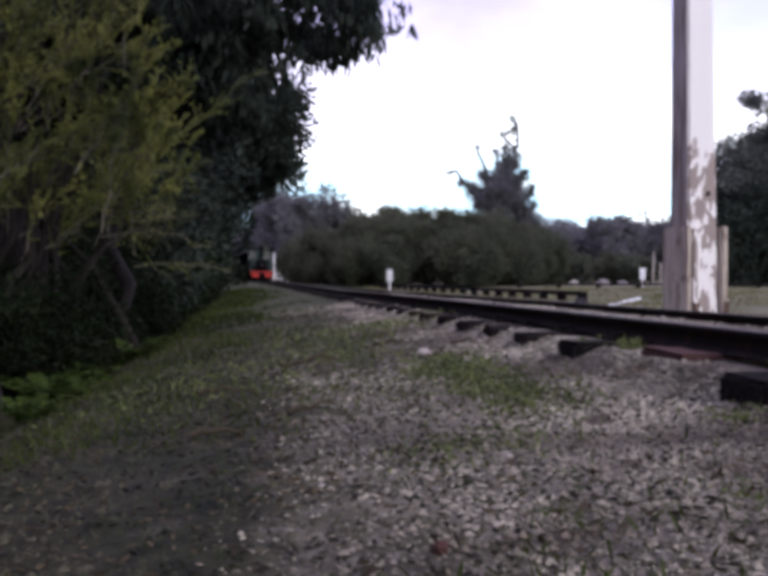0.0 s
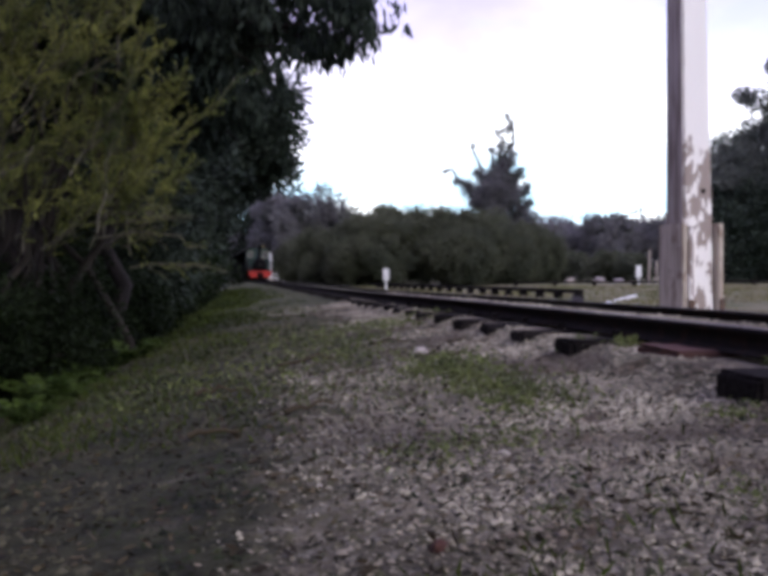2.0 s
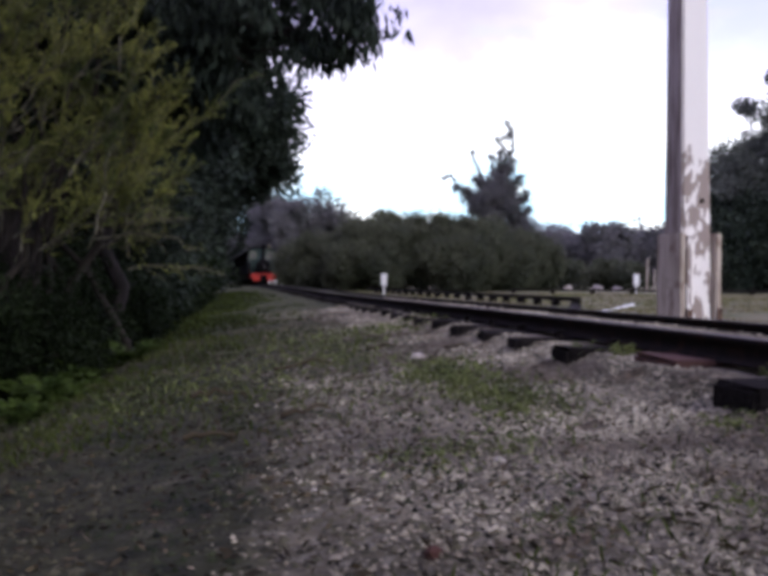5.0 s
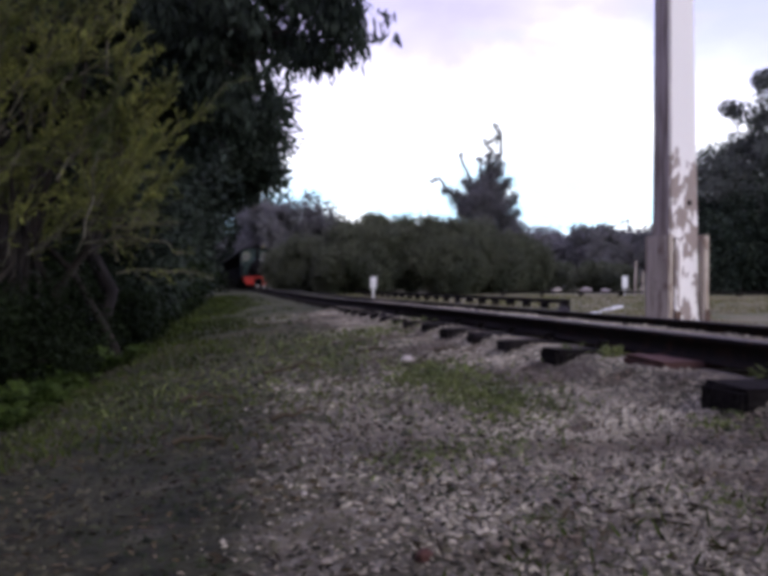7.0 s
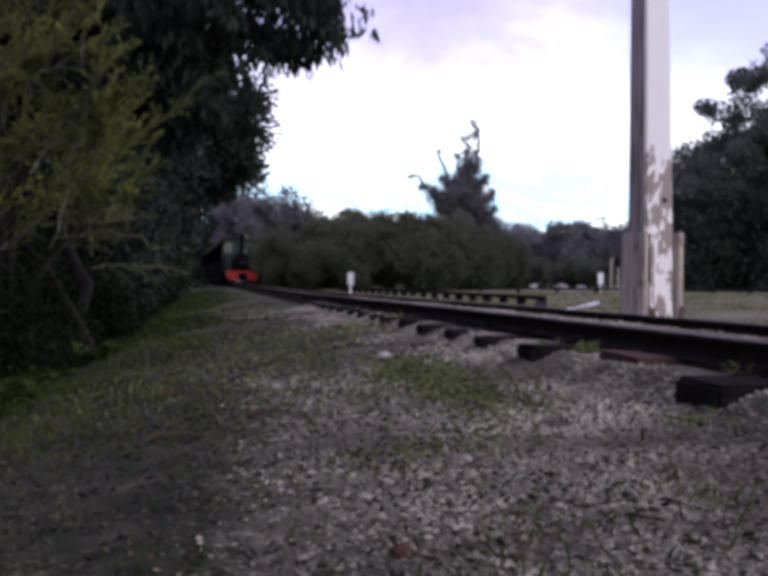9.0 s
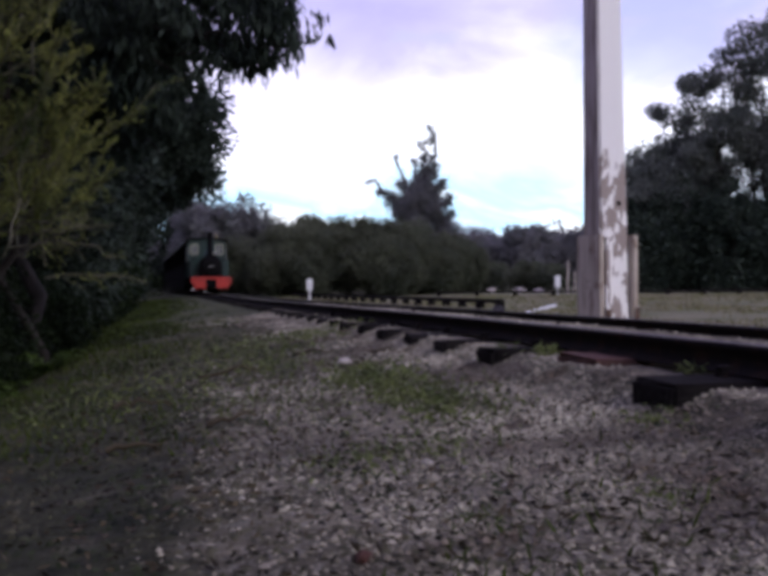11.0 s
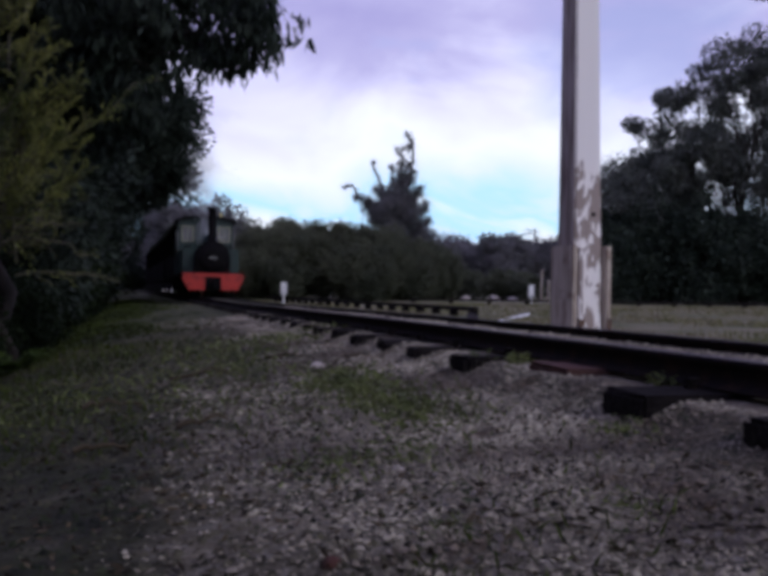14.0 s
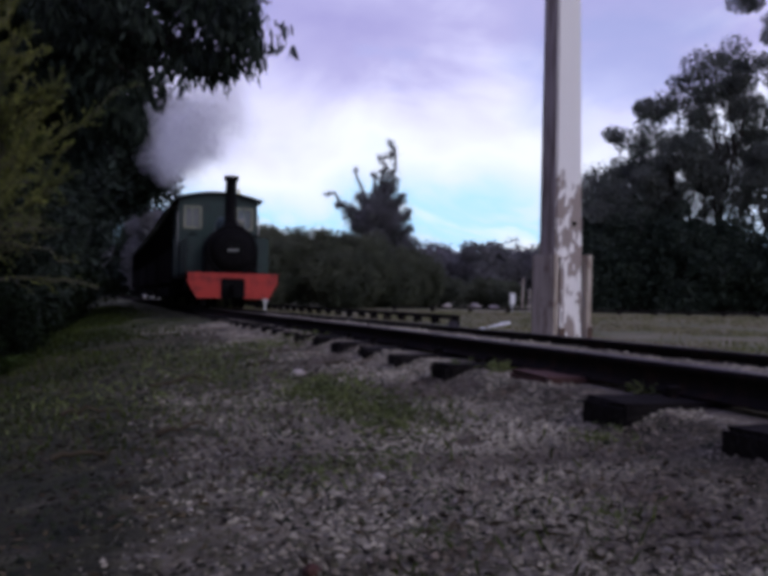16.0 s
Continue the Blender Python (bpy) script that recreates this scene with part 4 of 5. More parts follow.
def scatter_stones():
    rng = np.random.default_rng(9)
    n = 190000
    y = 0.75 + 11.5 * rng.random(n) ** 1.7
    kind = rng.random(n)
    o = np.where(kind < 0.5, rng.uniform(-2.4, -0.5, n), np.where(kind < 0.82, rng.uniform(-1.25, -0.45, n), rng.uniform(-0.30, 0.75, n)))
    x = track_x(y) + o
    thin = rng.random(n)
    keep = (x > -0.35 - 0.5 * y) & (x < 0.3 + 0.72 * y) & ~((o < -1.45) & (thin < (-1.45 - o) * 1.9)) & (np.abs(o - 0.326) > 0.05)
    keep &= rng.random(n) > 0.88 * np.clip((y - 1.9) / 3.0, 0, 1) * np.clip((-0.75 - o) / 0.35, 0, 1)
    x, y = x[keep], y[keep]
    n = len(x)
    clump = np.array([noise.noise((a * 2.6, b * 2.6, 4)) for a, b in zip(x, y)])
    size = np.clip(rng.lognormal(-5.75, 0.45, n), 0.0018, 0.009) * (1 + 0.13 * y) * (1 + 0.5 * clump)
    at = np.array([(a, b, ground_z(a, b)) for a, b in zip(x, y)])
    at[:, 2] += size * 0.25
    ico = np.array([(0, 0, 1), (0.9, 0, 0.1), (0.2, 0.85, 0), (-0.8, 0.4, 0.05), (-0.6, -0.7, 0), (0.35, -0.9, 0.1)])
    tri = np.array([(0, 1, 2), (0, 2, 3), (0, 3, 4), (0, 4, 5), (0, 5, 1)])
    v = ico[None] * (1 + rng.uniform(-0.5, 0.5, (n, 6, 1))) * np.stack([np.ones(n), rng.uniform(0.6, 1, n), rng.uniform(0.4, 0.9, n)], 1)[:, None] * size[:, None, None]
    a = rng.uniform(0, 6.28, n)
    c, d = np.cos(a)[:, None], np.sin(a)[:, None]
    v = np.stack([v[..., 0] * c - v[..., 1] * d, v[..., 0] * d + v[..., 1] * c, v[..., 2]], -1) + at[:, None]
    f = tri[None] + 6 * np.arange(n)[:, None, None]
    tagged(part_np("ballast", mesh_of("ballast", v.reshape(-1, 3), f.reshape(-1, 3)), M_STONE), "loose grey and mauve ballast gravel", "gravel", kind="stuff")


scatter_stones()


def scatter_clods():
    """Crumbs of dark soil, bark and moss on the shaded part of the bank."""
    rng = np.random.default_rng(59)
    n = 42000
    y = 0.75 + 6.5 * rng.random(n) ** 1.7
    o = -0.50 - 2.8 * rng.random(n) ** 0.65
    x = np.array([track_x(b) + a for a, b in zip(o, y)])
    keep = (x > -0.35 - 0.5 * y)
    x, y = x[keep], y[keep]
    at = np.array([(a, b, ground_z(a, b)) for a, b in zip(x, y)])
    ico = np.array([(0, 0, 1), (0.9, 0, 0.1), (0.2, 0.85, 0), (-0.8, 0.4, 0.05), (-0.6, -0.7, 0), (0.35, -0.9, 0.1)])
    tri = np.array([(0, 1, 2), (0, 2, 3), (0, 3, 4), (0, 4, 5), (0, 5, 1)])
    m = len(at)
    size = np.clip(rng.lognormal(-5.5, 0.5, m), 0.0022, 0.010)[:, None, None] * (1 + 0.1 * y)[:, None, None]
    v = at[:, None] + ico[None] * (1 + rng.uniform(-0.5, 0.5, (m, 6, 1))) * size * np.array([1, 1, 0.7])
    f = tri[None] + 6 * np.arange(m)[:, None, None]
    tagged(part_np("soil_crumbs", mesh_of("soil_crumbs", v.reshape(-1, 3), f.reshape(-1, 3)), M_CLOD), "dark crumbs of soil and bark on the bank", "soil", kind="stuff")


scatter_clods()


def scatter_litter():
    rng = np.random.default_rng(19)
    n = 9000
    y = 0.9 + 9 * rng.random(n) ** 1.6
    o = rng.uniform(-3.2, -0.7, n)
    x = np.array([track_x(b) + a for a, b in zip(o, y)])
    keep = np.abs(x) < 0.3 + 0.62 * y
    x, y = x[keep], y[keep]
    p = np.array([(a, b, ground_z(a, b) + 0.006) for a, b in zip(x, y)])
    way = rng.normal(size=p.shape) * (1, 1, 0.25)
    v, f = leaf_arrays(p, way, 0.012 + 0.024 * rng.random(len(p)), 0.005 + 0.007 * rng.random(len(p)), rng)
    tagged(part_np("leaf_litter", mesh_of("leaf_litter", v, f), M_LITTER), "brown dead leaves scattered over the gravel", "leaf litter", kind="stuff")


scatter_litter()


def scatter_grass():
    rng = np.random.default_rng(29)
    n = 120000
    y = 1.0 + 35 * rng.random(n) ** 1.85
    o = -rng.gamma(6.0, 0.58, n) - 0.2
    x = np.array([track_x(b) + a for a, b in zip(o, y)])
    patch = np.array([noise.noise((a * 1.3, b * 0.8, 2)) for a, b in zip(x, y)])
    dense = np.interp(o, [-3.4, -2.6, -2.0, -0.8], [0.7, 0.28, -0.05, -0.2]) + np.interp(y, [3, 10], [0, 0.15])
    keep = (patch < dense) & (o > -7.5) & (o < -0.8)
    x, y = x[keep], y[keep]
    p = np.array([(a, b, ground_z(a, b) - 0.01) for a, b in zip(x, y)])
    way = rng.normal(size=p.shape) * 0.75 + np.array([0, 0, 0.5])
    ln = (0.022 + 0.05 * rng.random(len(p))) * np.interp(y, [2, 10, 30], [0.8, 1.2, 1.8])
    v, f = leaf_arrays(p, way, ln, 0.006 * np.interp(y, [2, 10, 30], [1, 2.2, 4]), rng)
    tagged(part_np("grass", mesh_of("grass", v, f), M_GRASS_SHADED), "green grass on the shaded slope of the bank, colour dimmed for the shade", "grass", kind="stuff")


scatter_grass()


def verge_grass():
    """Short tufts on the mown verge across the line."""
    rng = np.random.default_rng(31)
    n = 60000
    y = 4.5 + 30 * rng.random(n) ** 1.3
    x = track_x(y) + 0.95 + rng.random(n) ** 1.2 * (4 + 0.55 * y)
    patch = np.array([noise.noise((a * 0.5, b * 0.35, 7)) + 0.6 * noise.noise((a * 2.0, b * 1.2, 3)) for a, b in zip(x, y)])
    keep = patch > rng.uniform(-0.35, 0.25, n)
    x, y = x[keep], y[keep]
    p = np.array([(a, b, ground_z(a, b) - 0.01) for a, b in zip(x, y)])
    way = rng.normal(size=p.shape) * 0.6 + np.array([0, 0, 0.7])
    v, f = leaf_arrays(p, way, 0.03 + 0.05 * rng.random(len(p)), 0.005 + 0.0012 * y, rng)
    tagged(part_np("verge_grass", mesh_of("verge_grass", v, f), M_VERGE), "short patchy grass on the mown verge", "grass", kind="stuff")


verge_grass()


def fern(x, y, size, seed, label):
    """A clump of arching fronds set with leaflets."""
    rng = np.random.default_rng(seed)
    top = tagged(new("fern_clump"), label, "fern", "ferns on the bank")
    top.matrix_basis = pose(x, y, ground_z(x, y) - 0.01)
    for k in range(13):
        a = k * 2.4 + rng.uniform(-0.4, 0.4)
        ln = size * rng.uniform(0.7, 1.15)
        out = np.array([math.cos(a), math.sin(a), 0])
        u = np.linspace(0, 1, 9)
        rib = out[None] * (u * ln * 0.75)[:, None]
        rib[:, 2] = ln * (1.1 * u - 0.75 * u * u) * rng.uniform(0.7, 1.2)
        frond = part_np("frond", tubes("frond", [(rib, np.linspace(0.004, 0.001, 9))], 4), M_FERN, top)
        m = 54
        w = np.repeat(np.linspace(0.15, 1.0, m // 2), 2)
        at = np.stack([np.interp(w, u, rib[:, j]) for j in range(3)], 1)
        side = np.cross(out, (0, 0, 1))[None] * np.tile([1, -1], m // 2)[:, None]
        v, f = leaf_arrays(at, side + out * 0.5 + rng.normal(size=(m, 3)) * 0.12, size * 0.26 * (1.15 - w), size * 0.05, rng)
        part_np("leaf_blade", mesh_of("leaf_blade", v, f), M_FERN, frond)


for k, (x, y, size) in enumerate(((-2.05, 5.3, 0.46), (-1.72, 4.7, 0.34), (-2.35, 4.9, 0.42), (-2.0, 5.9, 0.36), (-1.95, 6.9, 0.36), (-2.3, 7.6, 0.40), (-1.62, 4.0, 0.26), (-2.75, 6.9, 0.45))):
    fern(x, y, size, 500 + k, "light green fern clump on the shaded slope" if k < 3 else "small green fern clump in the shade of the bush")


def weeds():
    """Low green weeds in the gravel: (x, y, spread, leaves, height)."""
    rng = np.random.default_rng(200)
    pts, ways, lens, wide = [], [], [], []
    for x, y, r, n, h in ((0.28, 3.55, 0.14, 330, 0.05), (0.40, 2.75, 0.13, 330, 0.045), (0.36, 3.15, 0.15, 330, 0.045), (0.24, 3.9, 0.13, 160, 0.05), (0.13, 1.98, 0.10, 170, 0.03), (0.30, 2.1, 0.11, 150, 0.03), (0.45, 2.45, 0.12, 120, 0.03), (0.15, 2.9, 0.25, 150, 0.03), (-0.1, 3.3, 0.25, 140, 0.03),
                          (0.80, 3.55, 0.04, 45, 0.06), (0.92, 3.3, 0.04, 45, 0.06), (0.86, 2.1, 0.06, 120, 0.03), (0.30, 1.42, 0.04, 60, 0.02), (0.62, 1.46, 0.05, 70, 0.025),
                          (-0.2, 4.3, 0.3, 300, 0.05), (-0.75, 3.7, 0.35, 360, 0.05), (-0.35, 5.6, 0.4, 420, 0.06), (1.16, 2.5, 0.04, 35, 0.05), (0.55, 2.6, 0.1, 120, 0.03), (0.05, 6.6, 0.35, 300, 0.06)):
        n, r = int(n * 1.6), r * 1.35
        p = np.stack([x + rng.normal(size=n) * r * 0.5, y + rng.normal(size=n) * r * 0.8, np.zeros(n)], 1)
        p[:, 2] = [ground_z(a, b) for a, b, _ in p]
        p[:, 2] += rng.random(n) * h * 0.5
        pts.append(p)
        ways.append(rng.normal(size=p.shape) * (1, 1, 0.5) + np.array([0, 0, 0.35]))
        lens.append(h * (0.35 + 0.5 * rng.random(n)))
        wide.append(np.full(n, 0.011 * h / 0.05))
    v, f = leaf_arrays(np.concatenate(pts), np.concatenate(ways), np.concatenate(lens), np.concatenate(wide), rng)
    tagged(part_np("weed_growth", mesh_of("weed_growth", v, f), M_WEED), "low bright green weeds growing through the gravel", "weeds", kind="stuff")


weeds()


def sticks():
    rng = np.random.default_rng(41)
    for x, y, ln in ((-0.22, 2.7, 0.16), (-0.33, 4.0, 0.3), (-0.6, 3.3, 0.2), (0.05, 5.0, 0.2), (-0.45, 2.35, 0.14), (0.42, 4.6, 0.15)):
        a = rng.uniform(-0.5, 0.5)
        p = bent((-ln / 2 * math.cos(a), -ln / 2 * math.sin(a), 0), (ln / 2 * math.cos(a), ln / 2 * math.sin(a), 0.012), rng, 0.05, 7, 0.15)
        ob = part_np("fallen_stick", tubes("fallen_stick", [(p, np.linspace(0.010, 0.004, 7))], 6), M_LITTER)
        tagged(ob, "brown fallen stick lying on the gravel", "stick", "fallen sticks")
        ob.matrix_basis = pose(x, y, ground_z(x, y) + 0.012)


sticks()

# ---- the train ----


def locomotive():
    """Origin on the rails under the buffer beam; y runs ahead."""
    top = tagged(new("steam_locomotive"), "small green tank locomotive with a red buffer beam in steam", "locomotive")
    part("frame", box(0.9, 4.3, 0.26, (0, -2.3, 0.46), 0.01), M_BLACK, top)
    part("footplate", box(1.62, 4.3, 0.05, (0, -2.35, 0.615), 0.008), M_BLACK, top)
    part("buffer_beam", prism([(-0.80, 0.64), (0.80, 0.64), (0.80, 0.47), (0.64, 0.19), (-0.64, 0.19), (-0.80, 0.47)], 0.06, (0, -0.06, 0)), M_RED, top)
    cp = part("coupler_plate", box(0.42, 0.05, 0.36, (0, 0.0275, 0.37), 0.02), M_BLACK, top)
    part("coupler_hook", box(0.09, 0.22, 0.16, (0, 0.16, 0.36), 0.025), M_BLACK, cp)
    for sx in (-0.5, 0.5):
        part("guard_iron", box(0.06, 0.04, 0.2, (sx, -0.1, 0.15), 0.008), M_BLACK, top)
    part("smokebox", lathe([(0.46, -1.0), (0.47, -0.98), (0.47, -0.24), (0.45, -0.22)], (0, 0, 1.06), "y", 32), M_BLACK, top, smooth=True)
    door = part("smokebox_door", lathe([(0.40, -0.22), (0.38, -0.185), (0.2, -0.15), (0.05, -0.14)], (0, 0, 1.06), "y", 32), M_BLACK, top, smooth=True)
    part("door_handle", box(0.2, 0.02, 0.025, (0, -0.115, 1.06), 0.004), M_STEEL, door)
    part("saddle", box(0.94, 0.75, 0.44, (0, -0.62, 0.84), 0.02), M_BLACK, top)
    part("boiler", lathe([(0.43, -2.7), (0.43, -1.0)], (0, 0, 1.06), "y", 28), M_GREEN, top, smooth=True)
    ch = part("chimney", lathe([(0.20, 1.46), (0.15, 1.53), (0.115, 1.62), (0.105, 2.3), (0.105, 2.36), (0.135, 2.38), (0.135, 2.46), (0.10, 2.46), (0.09, 2.3)], (0, -0.6, 0), "z", 24), M_BLACK, top, smooth=True)
    part("chimney_cap", lathe([(0.137, 2.40), (0.142, 2.42), (0.137, 2.44)], (0, -0.6, 0), "z", 24), M_BLACK, ch)
    part("dome", lathe([(0.2, 1.42), (0.19, 1.5), (0.17, 1.68), (0.1, 1.77), (0.02, 1.79)], (0, -1.6, 0), "z", 20), M_GREEN, top, "dark green steam dome", smooth=True)
    for sx in (-1, 1):
        tank = part("side_tank", box(0.34, 1.75, 0.70, (sx * 0.60, -1.72, 1.0), 0.03), M_GREEN, top, "green side tank")
        part("tank_filler", lathe([(0.09, 1.35), (0.09, 1.41), (0.05, 1.43)], (sx * 0.60, -1.4, 0), "z", 14), M_BLACK, tank)
        part("tank_band", box(0.346, 0.03, 0.706, (sx * 0.60, -0.95, 1.0), 0.004), M_BLACK, tank)
        part("step", box(0.22, 0.3, 0.03, (sx * 0.74, -3.4, 0.27), 0.006), M_BLACK, top)
        part("cab_side", prism([(-4.3, 0.64), (-2.62, 0.64), (-2.62, 2.18), (-2.85, 2.18), (-2.95, 1.42), (-4.0, 1.42), (-4.1, 2.18), (-4.3, 2.18)], 0.03, (sx * 0.79 - 0.015, 0, 0), "x"), M_GREEN, top)
        part("handrail", lathe([(0.014, 1.0), (0.014, 1.95)], (sx * 0.825, -2.58, 0), "z", 8), M_STEEL, top)
        cyl = part("cylinder", lathe([(0.16, -1.05), (0.17, -1.0), (0.17, -0.5), (0.14, -0.46)], (sx * 0.62, 0, 0.42), "y", 18), M_BLACK, top, smooth=True)
        part("piston_rod", lathe([(0.02, -1.6), (0.02, -1.05)], (sx * 0.62, 0, 0.42), "y", 8), M_STEEL, cyl)
    front = bmesh.new()
    cols = [(-0.79, -0.70), (-0.36, 0.36), (0.70, 0.79)]
    for a, b in cols:
        box(b - a, 0.04, 0.86, ((a + b) / 2, -2.62, 1.79), bm=front)
    for a, b in ((-0.70, -0.36), (0.36, 0.70)):
        box(b - a, 0.04, 0.26, ((a + b) / 2, -2.62, 1.49), bm=front)
        box(b - a, 0.04, 0.16, ((a + b) / 2, -2.62, 2.14), bm=front)
    box(1.58, 0.04, 0.72, (0, -2.62, 1.0), bm=front)
    part("cab_front", front, M_GREEN, top)
    for sx in (-1, 1):
        fr = bmesh.new()
        for u, v, w, h in ((-0.16, 0, 0.05, 0.48), (0.16, 0, 0.05, 0.48), (0, 0.215, 0.27, 0.05), (0, -0.215, 0.27, 0.05)):
            box(w, 0.03, h, (sx * 0.53 + u, -2.586, 1.84 + v), 0.004, bm=fr)
        w = part("window_frame", fr, M_CREAM, top, "cream-painted cab window frame")
        part("pane", box(0.30, 0.008, 0.42, (sx * 0.53, -2.615, 1.84)), M_GLASS, w)
        part("glazing_bar", box(0.02, 0.014, 0.42, (sx * 0.53, -2.60, 1.84)), M_CREAM, w)
    back = box(1.58, 0.04, 0.8, (0, -4.28, 1.04))
    part("cab_back", back, M_GREEN, top)
    arc = [(0.90 * u, 2.20 + 0.15 * (1 - u * u)) for u in np.linspace(-1, 1, 13)]
    part("cab_roof", prism(arc + [(u, v + 0.035) for u, v in reversed(arc)], 2.0, (0, -4.45, 0)), M_BLACK, top)
    arc2 = [(0.79 * u, 2.215 + 0.13 * (1 - u * u)) for u in np.linspace(-1, 1, 9)]
    part("cab_gable", prism([(-0.79, 2.19), (0.79, 2.19)] + list(reversed(arc2)), 0.04, (0, -2.64, 0)), M_GREEN, top)
    lamp = part("headlamp", lathe([(0.04, 0), (0.065, 0.02), (0.07, 0.12), (0.055, 0.14)], (-0.17, -0.52, 1.60), "y", 18), M_STEEL, top, "dull metal headlamp on the smokebox", smooth=True)
    part("lens", lathe([(0.05, 0.142), (0.04, 0.15), (0.015, 0.154)], (-0.17, -0.52, 1.60), "y", 16), M_CREAM, lamp)
    part("lamp_bracket", box(0.04, 0.07, 0.12, (-0.17, -0.46, 1.48), 0.006), M_BLACK, top)
    part("whistle", lathe([(0.03, 2.33), (0.03, 2.5), (0.015, 2.52)], (-0.45, -2.9, 0), "z", 10), M_BRASS, top)
    sets = []
    for y in (-1.35, -2.25, -3.6):
        r = 0.30 if y > -3 else 0.24
        bm = lathe([(0.05, -0.42), (0.05, 0.42)], (0, 0, 0), "x", 10)
        for sx in (-1, 1):
            a, b = sx * 0.29, sx * 0.36
            lathe([(r + 0.025, a), (r + 0.02, a + sx * 0.015), (r, a + sx * 0.02), (r, b), (r - 0.05, b), (r - 0.05, b - sx * 0.02), (0.09, b - sx * 0.02), (0.08, b + sx * 0.02)], (0, 0, 0), "x", 22, bm=bm)
            box(0.03, 0.09, 0.28, (sx * 0.385, 0, 0.10 * sx), 0.01, bm=bm)
        w = part("wheelset", bm, M_BLACK, top)
        w.matrix_basis = pose(0, y, r)
        sets.append((w, y, r))
    return top, sets


def coach(label):
    """A small open-sided coach; origin on the rails under its leading end."""
    top = tagged(new("railway_coach"), label, "railway coach")
    ln = 6.4
    part("underframe", box(1.3, ln - 0.1, 0.16, (0, -ln / 2, 0.44), 0.01), M_BLACK, top)
    part("floor", box(1.6, ln, 0.05, (0, -ln / 2, 0.55), 0.006), M_BLACK, top)
    for sx in (-1, 1):
        part("side_panel", box(0.04, ln, 0.72, (sx * 0.78, -ln / 2, 0.935), 0.006), M_COACH, top)
        part("footboard", box(0.14, ln - 0.3, 0.22, (sx * 0.76, -ln / 2, 0.30), 0.01), M_BLACK, top)
        part("waist_rail", box(0.06, ln, 0.05, (sx * 0.785, -ln / 2, 1.32), 0.006), M_COACH, top)
        for i in range(7):
            part("pillar", box(0.06, 0.06, 0.9, (sx * 0.78, -0.1 - i * (ln - 0.2) / 6, 1.75), 0.006), M_COACH, top)
        part("cant_rail", box(0.06, ln, 0.08, (sx * 0.78, -ln / 2, 2.19), 0.006), M_COACH, top)
    for y in (-0.02, -ln + 0.02):
        part("end_panel", box(1.52, 0.04, 1.6, (0, y, 1.38), 0.006), M_COACH, top)
    arc = [(0.9 * u, 2.24 + 0.16 * (1 - u * u)) for u in np.linspace(-1, 1, 11)]
    part("roof", prism(arc + [(u, v + 0.04) for u, v in reversed(arc)], ln + 0.3, (0, -ln - 0.15, 0)), M_ROOF, top, "pale grey arched roof")
    for sx in (-1, 1):
        part("gutter", box(0.05, ln + 0.3, 0.045, (sx * 0.925, -ln / 2, 2.255), 0.008), M_ROOF, top, "pale painted gutter along the roof edge")
    for i in range(5):
        part("seat", box(1.44, 0.4, 0.08, (0, -0.8 - i * 1.2, 0.98), 0.02), M_COACH, top)
    sets = []
    for y in (-1.2, -ln + 1.2):
        bm = lathe([(0.04, -0.4), (0.04, 0.4)], (0, 0, 0), "x", 8)
        for sx in (-1, 1):
            a, b = sx * 0.29, sx * 0.36
            lathe([(0.245, a), (0.245, a + sx * 0.02), (0.22, a + sx * 0.025), (0.22, b), (0.06, b)], (0, 0, 0), "x", 18, bm=bm)
        w = part("wheelset", bm, M_BLACK, top)
        w.matrix_basis = pose(0, y, 0.22)
        sets.append((w, y, 0.22))
    return top, sets


LOCO, LOCO_WHEELS = locomotive()
COACHES = [coach("dark open-sided coach with a pale grey roof"), coach("dark open-sided coach trailing behind another")] + [coach("dark open-sided coach at the rear of the train") for _ in range(2)]

# ---- steam and smoke, in puffs that ride in the engine until they leave it ----


def puff_mesh(name, count, seed, mat):
    """A long soft cloud of tiny specks, thinning outwards."""
    rng = np.random.default_rng(seed)
    d = rng.normal(size=(count, 3))
    d *= (rng.random(count) ** 0.62 / np.linalg.norm(d, axis=1))[:, None]
    p = d * (0.36, 0.80, 0.36)
    v, f = leaf_arrays(p, rng.normal(size=p.shape), 0.017, 0.013, rng)
    me = mesh_of(name, v, f)
    me.materials.append(mat)
    return me


STEAM_PUFFS = []


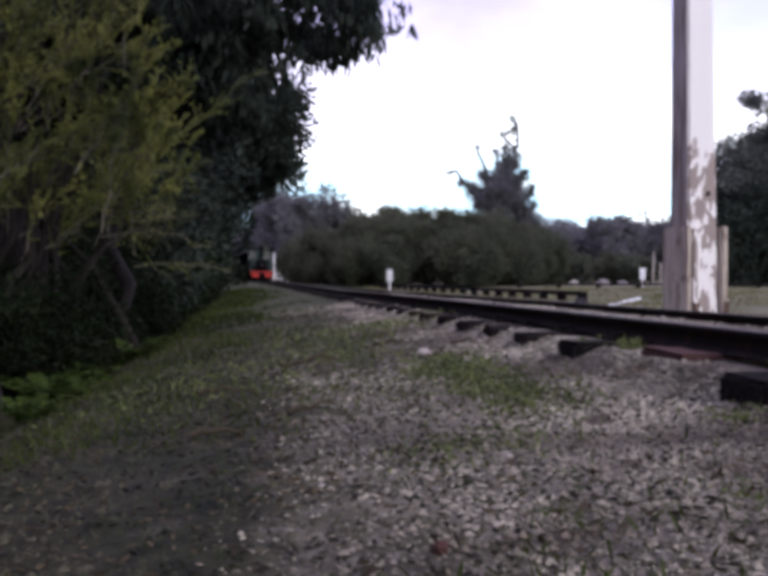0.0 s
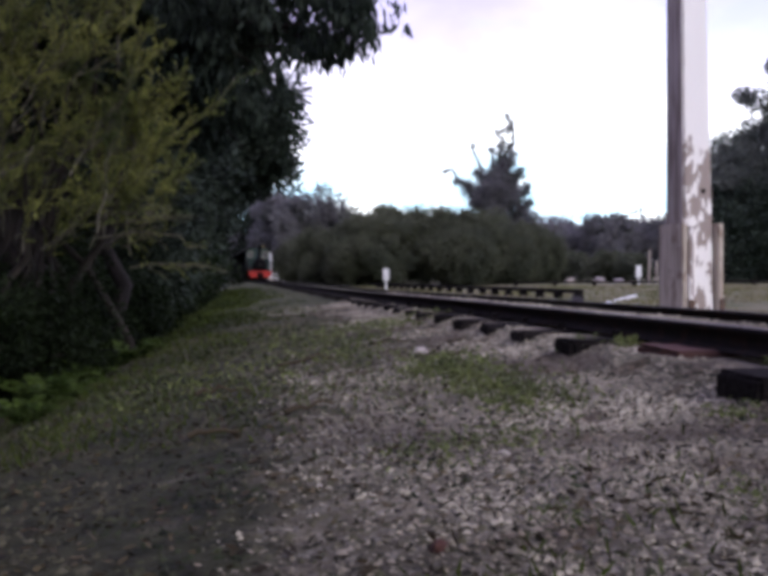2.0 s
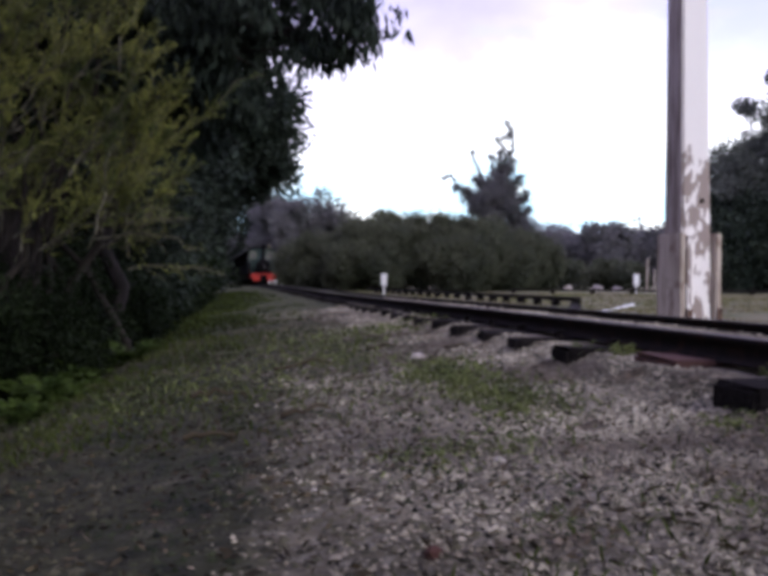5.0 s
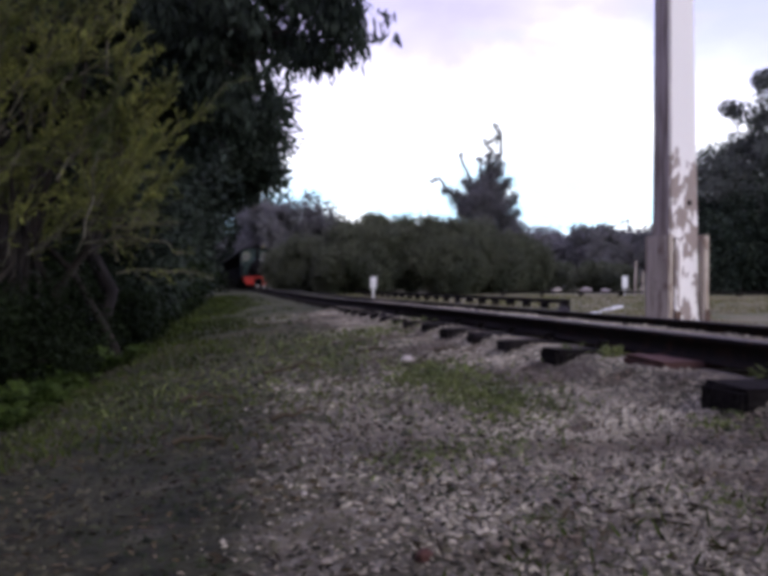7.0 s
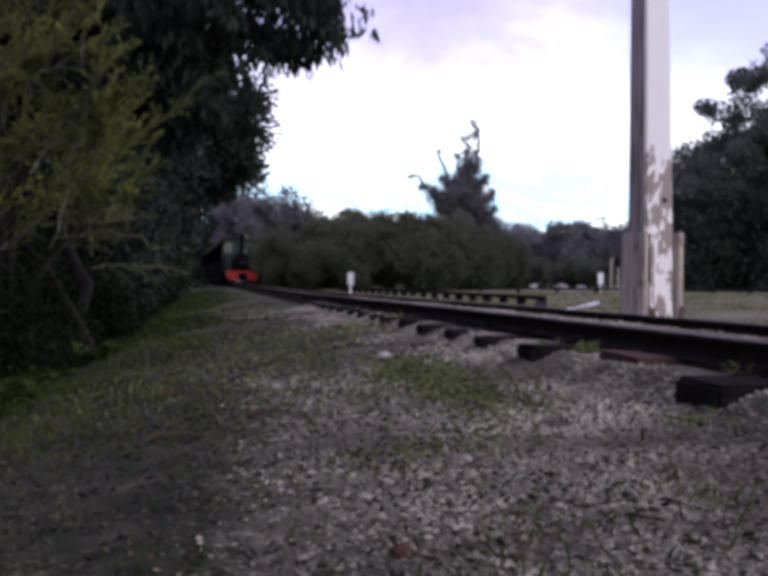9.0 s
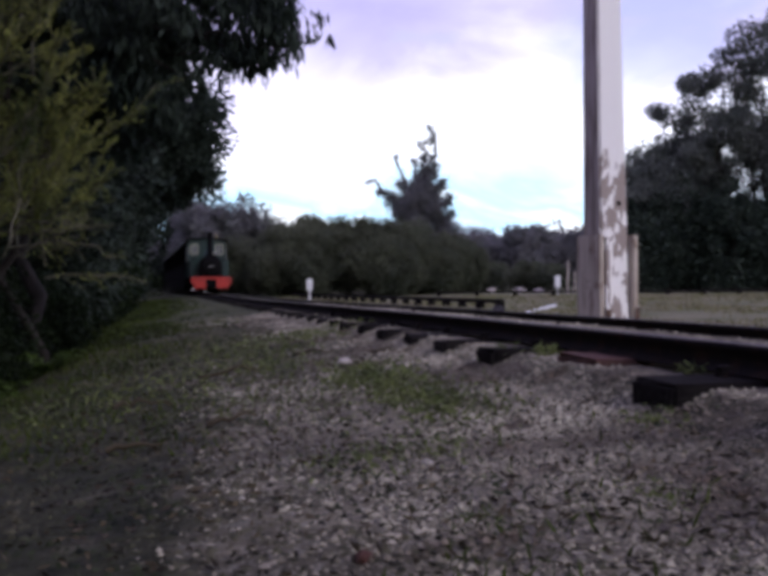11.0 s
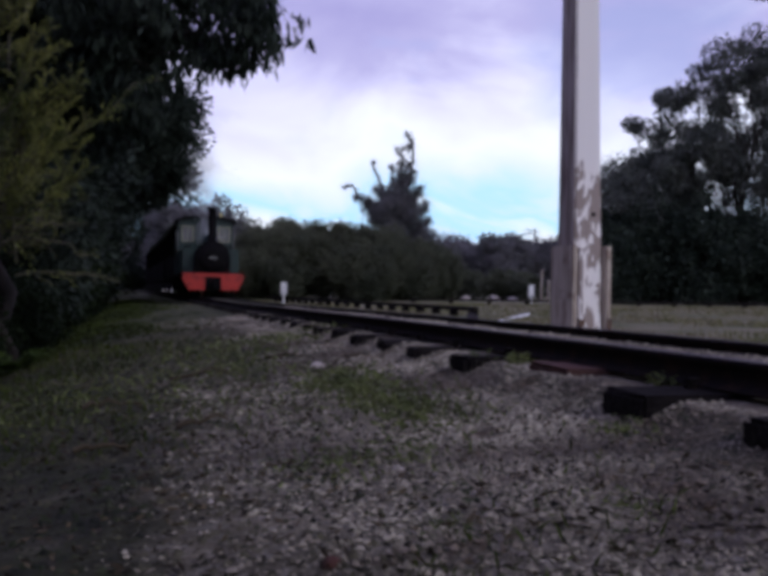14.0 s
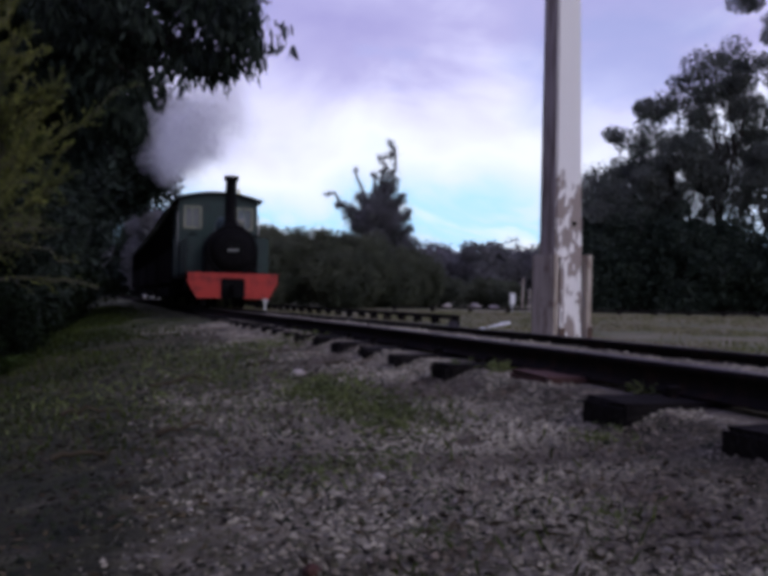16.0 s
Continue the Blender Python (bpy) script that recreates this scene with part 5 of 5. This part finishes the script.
def build_puffs():
    """Each puff: object, time of leaving, sideways spread, final rise, tilt and slow climb."""
    rng = random.Random(12)
    smoke = [puff_mesh("smoke_puff", 800, i, M_SMOKE) for i in range(3)]
    steam = [puff_mesh("steam_puff", 1900, 7 + i, M_STEAM) for i in range(3)]
    for i in range(64):
        ob = tagged(new("smoke_puff", smoke[i % 3]), "thin grey puff of smoke above the chimney", "smoke", "smoke from the chimney")
        STEAM_PUFFS.append((ob, 13.3 + 2.6 * (i / 64) ** 0.7, -1.35, (rng.uniform(-1.2, 1.1), rng.uniform(-1.0, -0.3)), rng.uniform(2.4, 4.5), rng.uniform(-80, 80), rng.uniform(0.05, 0.35)))
    for i in range(52):
        ob = tagged(new("steam_puff", steam[i % 3]), "white puff of steam blown back from the engine", "steam", "steam behind the engine")
        STEAM_PUFFS.append((ob, 13.7 + 2.1 * (i / 52) ** 0.8, -1.85, (rng.uniform(-1.1, -0.2), rng.uniform(-0.9, -0.2)), rng.uniform(2.0, 3.2), rng.uniform(-80, 80), rng.uniform(0.05, 0.3)))


build_puffs()

# ---- what moves ----
PLACES = [(0, 62.6), (2, 60.2), (4, 56.5), (6, 51.8), (8, 46.2), (10, 39.2), (12, 31.6), (14, 23.8), (16, 15.9)]


def front_y(t):
    """How far off the buffer beam is at t seconds (a smooth cubic through the places)."""
    ts, ys = [p[0] for p in PLACES], [p[1] for p in PLACES]
    i = min(max(int(t // 2), 0), 7)
    u = (t - ts[i]) / 2

    def slope(k):
        a, b = max(k - 1, 0), min(k + 1, 8)
        return (ys[b] - ys[a]) / (b - a)
    h = u * u * (3 - 2 * u)
    return ys[i] + (ys[i + 1] - ys[i]) * h + slope(i) * (u - 2 * u * u + u ** 3) + slope(i + 1) * (u ** 3 - u * u)


def back_along(y, dist):
    """The y that lies dist metres further along the track."""
    for _ in range(20):
        y += dist / 20 / math.hypot(1, track_slope(y))
    return y


def on_track(y, length):
    """Pose of a vehicle whose leading end is at y."""
    far = back_along(y, length)
    a, b = Vector((track_x(y), y, rail_z(y))), Vector((track_x(far), far, rail_z(far)))
    d = a - b
    yaw = math.degrees(math.atan2(-d.x, d.y))
    pitch = math.degrees(math.atan2(d.z, math.hypot(d.x, d.y)))
    return pose(*a, pitch, 0, yaw)


def motions():
    times = [i / 10 for i in range(161)]
    steps = [0.0]
    for a, b in zip(times, times[1:]):
        ya, yb = front_y(a), front_y(b)
        steps.append(steps[-1] + (ya - yb) * math.hypot(1, track_slope(ya)))
    coarse = [i / 4 for i in range(65)]
    walk(LOCO, [(t, on_track(front_y(t), 4.2)) for t in coarse])
    for k, (car, _) in enumerate(COACHES):
        walk(car, [(t, on_track(back_along(front_y(t), 4.95 + 6.95 * k), 6.2)) for t in coarse])
    for w, y, r in LOCO_WHEELS + [q for _, s in COACHES for q in s]:
        walk(w, [(t, pose(0, y, r, -math.degrees(s / r), 0, 0)) for t, s in zip(times, steps)])
    for ob, leave, back, spread, rise, tilt, climb in STEAM_PUFFS:
        rows = []
        start = on_track(front_y(leave), 4.2)
        for t in coarse + [leave, leave + 0.12, leave + 0.35, leave + 0.6]:
            if t > 16:
                continue
            m = on_track(front_y(t), 4.2) @ pose(0, back, 1.06)
            age = max(t - leave, 0.0)
            if age > 0:
                up = 1 - math.exp(-age * 13)
                out = 1 - math.exp(-age * 1.6)
                p = (start @ pose(0, back, 1.06)).translation
                p += Vector((spread[0] * out, spread[1] * out, rise * up + climb * age)) + (m.translation - p) * 0.12
                m = Matrix.Translation(p) @ start.to_3x3().to_4x4() @ pose(0, 0, 0, 80 * up, tilt * up, 0)
            rows.append((t, m))
        rows.sort(key=lambda q: q[0])
        clean = [rows[0]]
        for q in rows[1:]:
            if frame(q[0]) > frame(clean[-1][0]):
                clean.append(q)
        walk(ob, clean)


motions()
